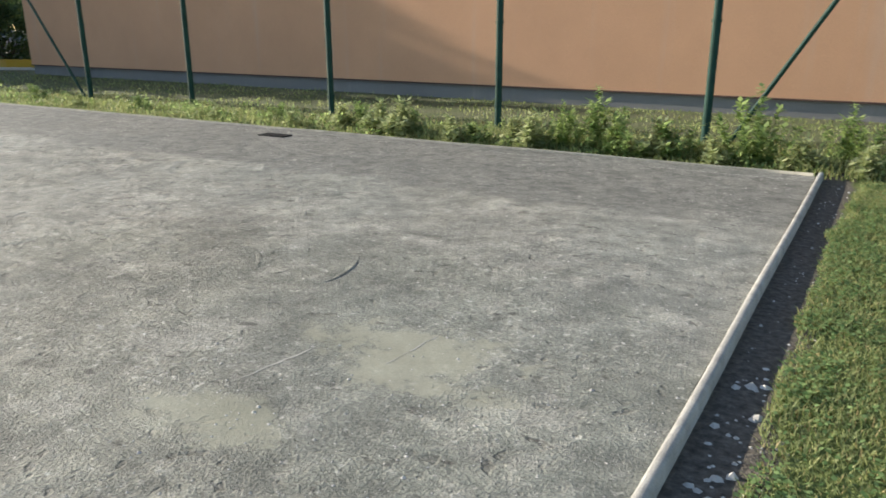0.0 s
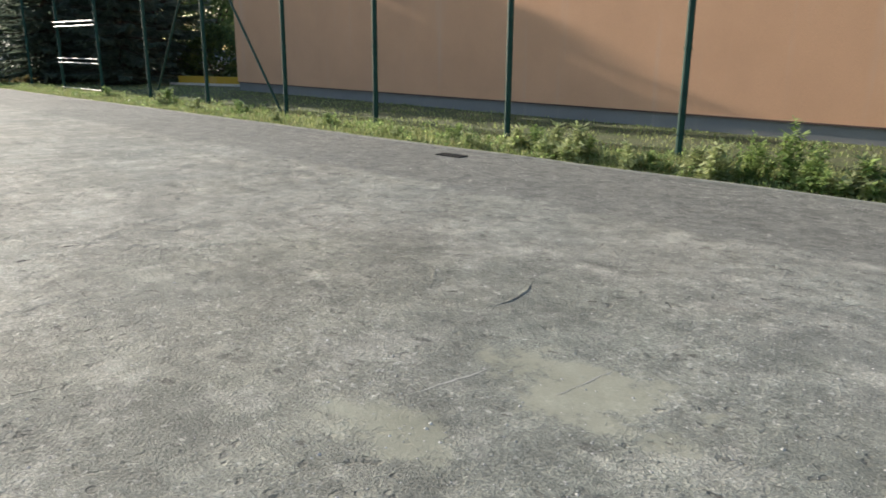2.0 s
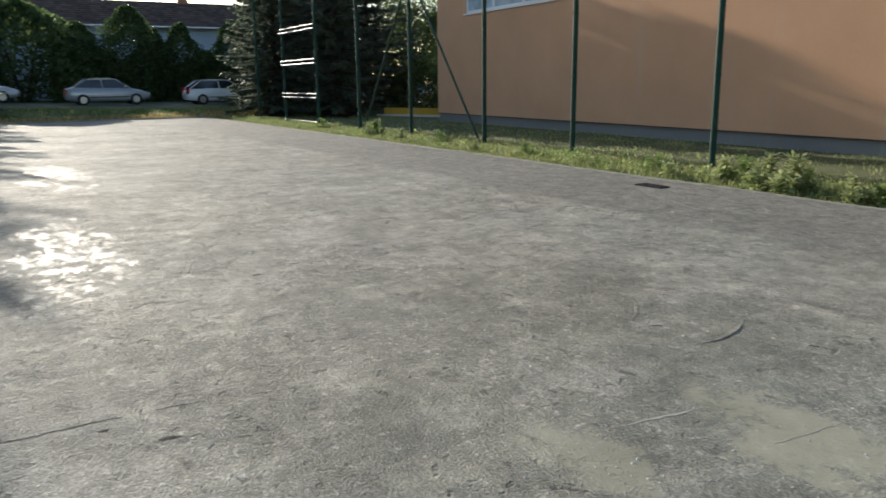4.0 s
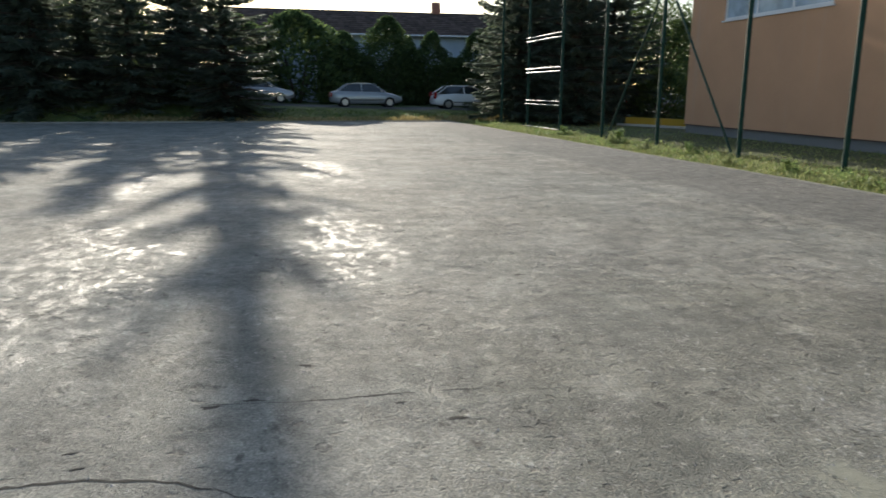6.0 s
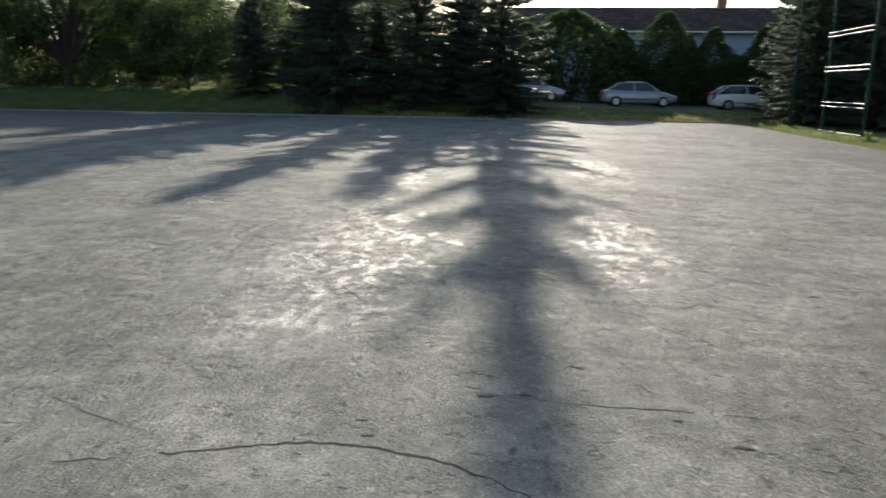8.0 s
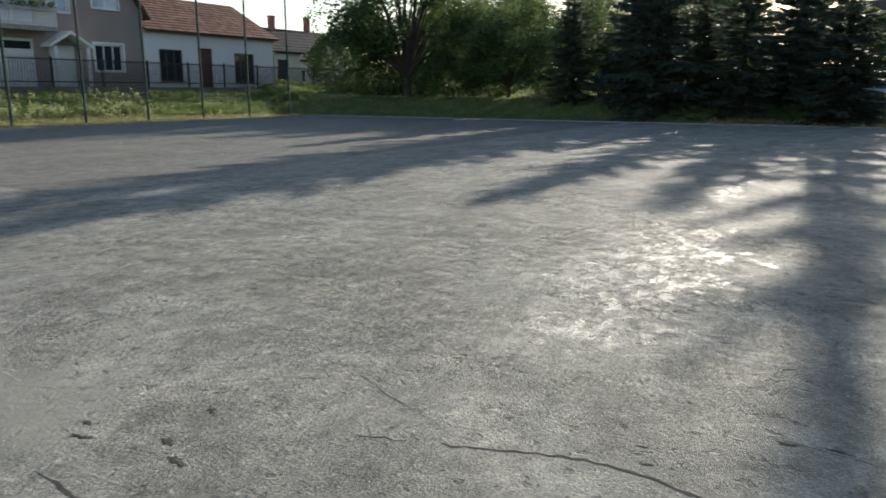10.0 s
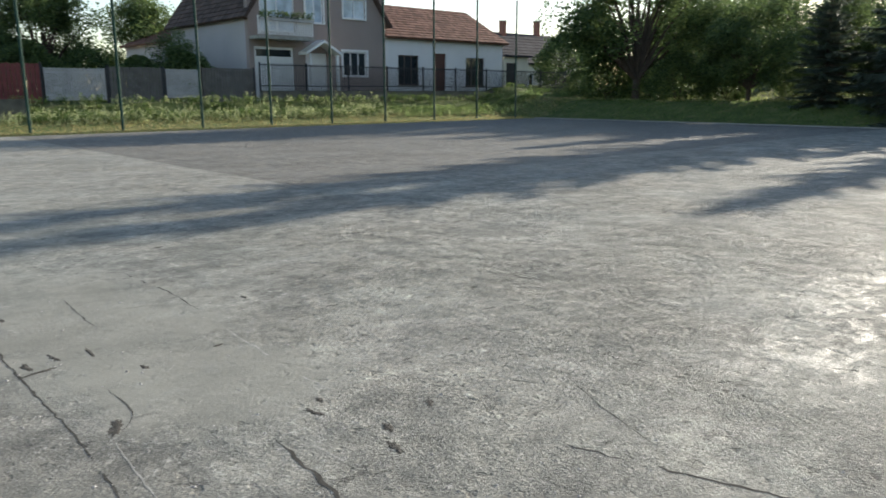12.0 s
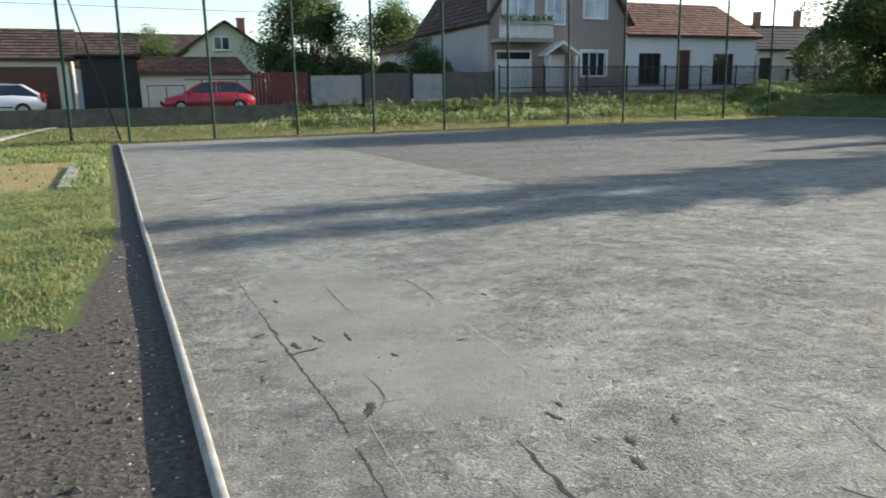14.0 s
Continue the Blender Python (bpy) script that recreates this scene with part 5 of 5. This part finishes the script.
def leafy_weeds(clumps, x0, x1, y0, y1, material, label, height, seed, each=34, size=(0.05, 0.12)):
    """A rank growth of leafy weeds: many small clumps of leaves, high and low by patches."""
    r = random.Random(seed)
    vs, fs = [], []
    for i in range(clumps):
        x, y = r.uniform(x0, x1), r.uniform(y0, y1)
        patch = 0.5 + 0.5 * noise.noise((x * 0.42, y * 0.9, seed)) + 0.3 * noise.noise((x * 1.6, y * 1.6, seed + 4))
        if patch < 0.25:
            continue
        h, w = r.uniform(*height) * (0.35 + 0.9 * patch), r.uniform(0.12, 0.3)
        foot = Vector((x, y, float(ground_z(x, y))))
        for j in range(each):
            u = r.random() ** 0.8
            a, q = r.uniform(0, 6.283), w * (1.0 - 0.75 * u) * r.random() ** 0.5
            d = Vector((r.uniform(-1, 1), r.uniform(-1, 1), r.uniform(-0.3, 1.0))).normalized()
            spray(vs, fs, foot + Vector((math.cos(a) * q, math.sin(a) * q, u * h)), d, d.cross(Vector((0.2, 0.1, 1))).normalized(), r.uniform(*size), r.uniform(*size) * 0.55)
    return tagged(data_object("weed_growth", vs, fs, material), label, "weeds", kind="stuff")


leafy_weeds(1500, -50, -8, -37.8, -35.2, M["weed_dark"], "rank green weeds on the south bank", (0.18, 0.48), 12)
leafy_weeds(520, -28, -7.5, -37.4, -34.8, M["weed_pale"], "pale flowering weeds on the south bank", (0.25, 0.58), 31, 26)
# brighter leaves here paint the stretch of bank that lies in sun
leafy_weeds(330, -41, -28, -36.6, -34.6, M["weed"], "green weeds on the south bank, a sunlit patch put into their bright colour", (0.18, 0.45), 17)
blades("tall_grass", lawn_spots(2200, -40, -6, -37.5, -34.8, verge), M["weed_pale"], "pale seeding grass on the south bank", (0.15, 0.42), 0.009, seed=13)
# the bank's shade is put into the colour: darker leaves than the other grass
blades("tall_grass", lawn_spots(15000, -41.0, -36.5, -34, 12, verge), M["weed_dark"], "grass on the bank under the western trees, shade put into its colour", (0.03, 0.11), 0.022, seed=14)
blades("grass", lawn_spots(11000, -50.5, -40.9, -34, -4, verge), M["grass"], "sunlit lawn on top of the western bank", (0.08, 0.18), 0.025, seed=16)
blades("tall_grass", lawn_spots(4000, -38.2, -36.5, -8, 12, verge), M["straw"], "dry grass along the western edging", (0.1, 0.25), 0.025, seed=15)


def weed(height, radius, seed, pale=False):
    """An upright weed: several stems set with drooping pointed leaves."""
    r = random.Random(seed)
    ob = empty("weed_plant")
    bm = bmesh.new()
    vs, fs = [], []
    for i in range(int(7 + radius * 22)):
        a, q = r.uniform(0, 6.283), r.uniform(0, radius) ** 0.9
        foot = Vector((math.cos(a) * q * 0.6, math.sin(a) * q * 0.6, -0.03))
        h = height * r.uniform(0.5, 1.0) * (1 - 0.35 * q / radius)
        tip = foot + Vector((math.cos(a) * q * 0.6, math.sin(a) * q * 0.6, h))
        rod(bm, foot, tip, 0.006, 0.002, 4)
        for j in range(int(34 + h * 60)):
            u = r.uniform(0.08, 1.0)
            p = foot.lerp(tip, u)
            b = r.uniform(0, 6.283)
            d = Vector((math.cos(b), math.sin(b), r.uniform(-0.5, 0.7))).normalized()
            side = d.cross(Vector((0, 0, 1))).normalized()
            spray(vs, fs, p, d, side, r.uniform(0.06, 0.15), r.uniform(0.03, 0.065))
    part("stem", bm, M["weed"], ob)
    data_object("leafage", vs, fs, M["weed_pale" if pale else "weed"], ob)
    return ob


w_big, w_mid, w_pale = weed(1.0, 0.42, 1), weed(0.62, 0.24, 2), weed(0.55, 0.2, 3, True)
wl_big, wl_mid, wl_pale = "big leafy green weed against the fence", "leafy green weed along the kerb", "pale-leaved weed along the kerb"
stand(w_big, -3.3, 9.35, 0, 1.45, wl_big, "weed", "weeds along the north kerb")
stand(w_mid, -7.25, 9.55, 0, 1.5, wl_mid, "weed", "weeds along the north kerb")
stand(w_pale, -7.5, 9.3, 0, 1.3, wl_pale, "weed", "weeds along the north kerb")
for x, y, s in ((-1.25, 9.35, 1.08), (-0.35, 9.9, 0.85), (-3.75, 9.25, 0.75), (0.3, 9.3, 0.7)):
    again(w_big, x, y, x * 80, s)
for x, y, s in ((-6.2, 9.25, 0.7), (-4.9, 9.1, 0.55), (-2.2, 9.2, 0.85), (-2.75, 9.0, 0.7), (-9.1, 9.5, 0.6), (-12.6, 9.4, 0.6), (-16.4, 9.6, 0.7), (-20.7, 9.8, 0.9), (-24.5, 9.7, 0.7), (0.6, 8.9, 0.7)):
    again(w_mid, x, y, x * 130, s * 1.25)
for x, y, s in ((-6.65, 9.2, 1.0), (-6.15, 9.1, 1.05), (-5.3, 9.0, 0.75), (-4.35, 9.1, 0.8), (-4.0, 8.9, 1.0), (-2.35, 9.15, 0.9), (-1.7, 8.95, 0.7), (-0.75, 8.9, 0.75), (-8.3, 9.0, 0.55), (-10.2, 9.2, 0.5), (-14.2, 9.2, 0.55), (-18.0, 9.3, 0.7), (-20.3, 9.4, 0.8), (-0.1, 8.8, 0.7)):
    again(w_pale, x, y, x * 95, s * 1.25)
leafy_weeds(170, -12, 1.5, 8.75, 10.2, M["weed"], "low leafy weeds along the north kerb", (0.08, 0.3), 41, 26, (0.03, 0.08))
leafy_weeds(130, -34, -12, 8.75, 10.2, M["weed"], "low leafy weeds along the north fence", (0.08, 0.26), 43, 22, (0.04, 0.09))


# ---------------------------------------------------------------- small things on the ground
drain = tagged(empty("drain_grate", pose(-7.62, 7.9, 0.008, 0, 0, 2) @ Matrix.Diagonal((1.0, 0.72, 1.0, 1.0))), "dark cast-iron drain grate sunk in the asphalt", "drain")
fr = bmesh.new()
for a in ((-0.23, 0.23, -0.15, -0.12), (-0.23, 0.23, 0.12, 0.15), (-0.23, -0.2, -0.12, 0.12), (0.2, 0.23, -0.12, 0.12)):
    box(fr, *a, -0.04, 0.012)
part("frame", fr, M["iron"], drain)
for i in range(6):
    part("slat", boxed(-0.175 + i * 0.06, -0.147 + i * 0.06, -0.12, 0.12, -0.03, 0.006), M["iron"], drain)
part("pit", boxed(-0.2, 0.2, -0.12, 0.12, -0.04, -0.031), M["crack"], drain)


def crack(label, pts, width, seed, material="crack", name="crack"):
    """A ragged dirt-filled crack, or a scrape, along a few points."""
    r = random.Random(seed)
    P = [Vector((*p, 0)) for p in pts]
    line = []
    for a, b in zip(P, P[1:]):
        n = max(2, int((b - a).length / 0.05))
        line += [a.lerp(b, i / n) for i in range(n)]
    line.append(P[-1])
    for _ in range(6):
        line = [line[0]] + [(line[i - 1] + 2 * line[i] + line[i + 1]) / 4 for i in range(1, len(line) - 1)] + [line[-1]]
    vs, fs = [], []
    for i, p in enumerate(line):
        d = (line[min(i + 1, len(line) - 1)] - line[max(i - 1, 0)]).normalized()
        s = Vector((-d.y, d.x, 0))
        w = width * (0.25 + 0.75 * math.sin(math.pi * (i + 0.4) / len(line))) * r.uniform(0.45, 1.25) * (0.45 + 1.1 * abs(noise.noise((i * 0.19, seed * 1.9, 4))))
        o = s * r.uniform(-0.4, 0.4) * width
        z = yard_z(p.x, p.y) + 0.0012
        vs += [(p.x + o.x + s.x * w / 2, p.y + o.y + s.y * w / 2, z), (p.x + o.x - s.x * w / 2, p.y + o.y - s.y * w / 2, z)]
        if i and noise.noise((i * 0.23, seed * 3.7, 0)) > -0.34:
            k = 2 * i
            fs.append((k - 2, k - 1, k + 1, k))
    return tagged(data_object(name, vs, fs, M[material]), label, name, "cracks and scrapes in the asphalt", "structure")


dirty = "dark ragged crack filled with dirt"
crack(dirty, [(-2.75, -2.6), (-2.9, -2.15), (-3.08, -1.7), (-3.09, -1.4), (-3.02, -1.05), (-2.9, -0.8), (-2.75, -0.62)], 0.036, 1)
crack(dirty, [(-3.72, -0.95), (-3.66, -0.5), (-3.65, -0.1), (-3.62, 0.5), (-3.5, 1.1)], 0.015, 2)
crack(dirty, [(-1.15, -7.66), (-1.13, -6.66), (-1.13, -5.88), (-1.13, -5.18), (-1.14, -4.66), (-1.15, -4.15), (-1.13, -3.78), (-1.11, -3.39), (-1.06, -2.6)], 0.019, 3)
crack(dirty, [(-1.82, -3.52), (-1.79, -3.3), (-1.76, -3.0), (-1.7, -2.5)], 0.027, 4)
crack(dirty, [(-2.43, -7.34), (-2.45, -6.73), (-2.47, -6.28), (-2.43, -5.73)], 0.020, 5)
crack(dirty, [(-1.44, -4.64), (-1.45, -4.27), (-1.42, -4.15), (-1.32, -4.07)], 0.014, 6)
crack(dirty, [(-1.78, -6.72), (-1.74, -6.09), (-1.74, -5.76)], 0.013, 10)
crack(dirty, [(-3.69, -4.28), (-3.65, -4.05), (-3.77, -3.76)], 0.016, 7)
pale = "thin pale scrape in the dusty asphalt"
for i, (pts, w) in enumerate((([(-2.38, -5.22), (-2.36, -4.74), (-2.31, -4.26)], 0.020), ([(-2.08, -4.97), (-1.93, -4.84), (-1.77, -4.67)], 0.013), ([(-1.26, -3.98), (-1.23, -3.61), (-1.21, -3.26)], 0.012),
                             ([(-1.91, -3.46), (-1.91, -3.28), (-1.92, -3.13)], 0.014), ([(-2.31, -4.1), (-2.32, -3.8)], 0.016), ([(-2.32, 1.95), (-2.28, 2.2), (-2.24, 2.53)], 0.016),
                             ([(-1.84, 2.51), (-1.82, 2.68), (-1.8, 2.93)], 0.013))):
    crack(pale, pts, w, 21 + i, "scrape", "scrape")


def ridge(pts, seed):
    """A low crumbling arc of asphalt pushed up above the rest."""
    r = random.Random(seed)
    P = [Vector((*p, 0)) for p in pts]
    line = [a.lerp(b, q / 6) for a, b in zip(P, P[1:]) for q in range(6)] + [P[-1]]
    for _ in range(4):
        line = [line[0]] + [(line[q - 1] + 2 * line[q] + line[q + 1]) / 4 for q in range(1, len(line) - 1)] + [line[-1]]
    vs, fs = [], []
    for q, p in enumerate(line):
        d = (line[min(q + 1, len(line) - 1)] - line[max(q - 1, 0)]).normalized()
        side = Vector((-d.y, d.x, 0))
        swell = math.sin(math.pi * (q + 0.5) / len(line))
        for u, h in ((-0.022, -0.002), (-0.008, 0.006), (0.005, 0.005), (0.022, -0.002)):
            v = p + side * (u * (0.5 + 0.6 * swell) * r.uniform(0.8, 1.2))
            vs.append((v.x, v.y, yard_z(v.x, v.y) + h * (0.25 + 0.75 * swell) * r.uniform(0.7, 1.2)))
        if q:
            k = 4 * q
            fs += [(k - 4 + e, k - 3 + e, k + 1 + e, k + e) for e in range(3)]
    return tagged(data_object("ridge", vs, fs, M["court"], smooth=True), "low crumbling arc of raised asphalt", "ridge", "raised arcs in the asphalt", "structure")


ridge([(-3.85, 3.59), (-3.6, 3.49), (-3.44, 3.33), (-3.36, 3.19)], 1)
ridge([(-2.84, 3.16), (-2.81, 3.38), (-2.88, 3.64), (-2.98, 3.81)], 2)
crack(dirty, [(-22, 6.9), (-25, 7.0), (-29, 6.6), (-34, 6.9)], 0.042, 8)
crack(dirty, [(-3.4, -3.1), (-3.2, -2.7), (-3.05, -2.3)], 0.011, 9)


def clod(x, y, length, width, turn, seed, label="low smear of dark dirt on the asphalt"):
    """A flat ragged mound of dirt."""
    rr = random.Random(seed)
    z = yard_z(x, y)
    vs, fs, n = [(0, 0, 0.012)], [], 18
    for ring, hh in ((0.55, 0.009), (1.0, -0.004)):
        for j in range(n):
            a = 6.2832 * j / n
            q = ring * rr.uniform(0.4, 1.35)
            vs.append((math.cos(a) * length * q, math.sin(a) * width * q, hh * rr.uniform(0.6, 1.4)))
    for j in range(n):
        k = (j + 1) % n
        fs += [(0, 1 + j, 1 + k), (1 + j, 1 + n + j, 1 + n + k, 1 + k)]
    ob = data_object("dirt_clod", vs, fs, M["dirt"], smooth=True)
    ob.matrix_basis = pose(x, y, z, 0, 0, turn) @ Matrix.Diagonal((1.1, 0.75, 0.26, 1))
    return tagged(ob, label, "dirt", "dirt on the asphalt")


for i, (x, y, l, w, t) in enumerate(((-1.33, -4.17, 0.07, 0.035, 80), (-1.25, -5.16, 0.10, 0.03, 10), (-3.31, 0.29, 0.05, 0.03, 90), (-3.54, 0.06, 0.03, 0.018, 90), (-4.15, -0.38, 0.05, 0.03, 70),
                                     (-3.33, -1.42, 0.035, 0.02, 90), (-3.18, -1.36, 0.04, 0.02, 100), (-3.68, -0.86, 0.06, 0.03, 95), (-3.72, -0.68, 0.06, 0.025, 85), (-5.9, 1.5, 0.05, 0.04, 90),
                                     (-6.1, 1.9, 0.06, 0.03, 80), (-2.6, -3.35, 0.05, 0.035, 60), (-2.2, -3.75, 0.05, 0.03, 80), (-1.05, -8.9, 0.12, 0.03, 20), (-3.1, -8.2, 0.06, 0.03, 0),
                                     (-1.6, -13.0, 0.25, 0.08, 30), (-0.95, -11.0, 0.2, 0.06, 10), (-6.9, 8.3, 0.12, 0.05, 0), (-2.45, 3.75, 0.04, 0.02, 40), (-3.2, 3.25, 0.05, 0.015, 60), (-1.31, -4.12, 0.09, 0.05, 60), (-2.1, -3.63, 0.07, 0.03, 100), (-2.27, -3.26, 0.06, 0.04, 80), (-2.17, -3.08, 0.07, 0.05, 70),
                                     (-1.2, -5.29, 0.09, 0.04, 95), (-1.36, -5.35, 0.10, 0.03, 100), (-1.55, -5.3, 0.09, 0.025, 85), (-2.2, -4.91, 0.04, 0.02, 10), (-1.71, -4.84, 0.06, 0.03, 90),
                                     (-0.9, -4.81, 0.05, 0.03, 90), (-2.84, -5.81, 0.06, 0.03, 90), (-1.02, -5.6, 0.05, 0.03, 40), (-0.95, -5.1, 0.04, 0.03, 10), (-1.3, -6.4, 0.07, 0.03, 95))):
    clod(x, y, l, w, t, i)


def scatter(name, n, spots, size, material, label):
    """Many small stones joined into one."""
    r = random.Random(n)
    vs, fs = [], []
    for i in range(n):
        x, y, z = spots(r)
        s = r.uniform(*size) * (1 if r.random() < 0.85 else 1.8)
        a = r.uniform(0, 6.283)
        k = len(vs)
        for j in range(5):
            b = a + j * 1.2566
            q = s * r.uniform(0.7, 1.2)
            vs.append((x + math.cos(b) * q, y + math.sin(b) * q, z))
        vs.append((x + r.uniform(-.2, .2) * s, y + r.uniform(-.2, .2) * s, z + s * r.uniform(0.4, 0.9)))
        fs += [(k + j, k + (j + 1) % 5, k + 5) for j in range(5)]
    return tagged(data_object(name, vs, fs, material), label, "gravel", kind="stuff")


def yard_spot(r):
    d, a = 1.2 + 11 * r.random() ** 1.4, r.uniform(1.3, 5.0)
    x, y = math.cos(a) * d - 0.2, math.sin(a) * d - 0.3
    while x > XE - 0.06:
        x = x - r.uniform(0.2, 2.0)
    return (x, min(y, 8.2), yard_z(x, min(y, 8.2)) - 0.001)


def gutter_spot(r):
    y = r.uniform(-12, 8.3)
    x = r.uniform(-0.42, -0.1)
    return (x, y, float(ground_z(x, y)) - 0.002)


def bare_spot(r):
    x, y = r.uniform(-0.4, 1.2), r.uniform(-6.6, 0.5)
    return (x, y, float(ground_z(x, y)) - 0.002)


scatter("grit", 9000, yard_spot, (0.0025, 0.007), M["stone"], "loose grit on the asphalt")
scatter("grit", 500, gutter_spot, (0.005, 0.014), M["stone"], "stones in the bare strip beside the kerb")
scatter("grit", 46, lambda q: (q.uniform(-0.42, -0.26), q.uniform(1.9, 3.3), -0.047), (0.010, 0.021), M["stone"], "pale pebbles lying beside the kerb")
scatter("grit", 1500, bare_spot, (0.007, 0.024), M["dirt"], "clods and stones on bare earth")

pit = mesh_object("pit_edging", boxed(0.55, 0.80, -21.8, -16.4, -0.25, 0.02, bevel=0.015), M["kerb"])
tagged(pit, "pale concrete edging of a sandpit in the lawn", "edging", kind="structure")

for z0w, z1w in ((6.75, 6.55),):
    wire = mesh_object("overhead_wire", rod(bmesh.new(), (16.0, -45.0, z0w), (-9.0, -45.5, z1w), 0.012, sides=5), M["trim"])
    tagged(wire, "thin dark overhead wire above the garages", "wire", "overhead wires")
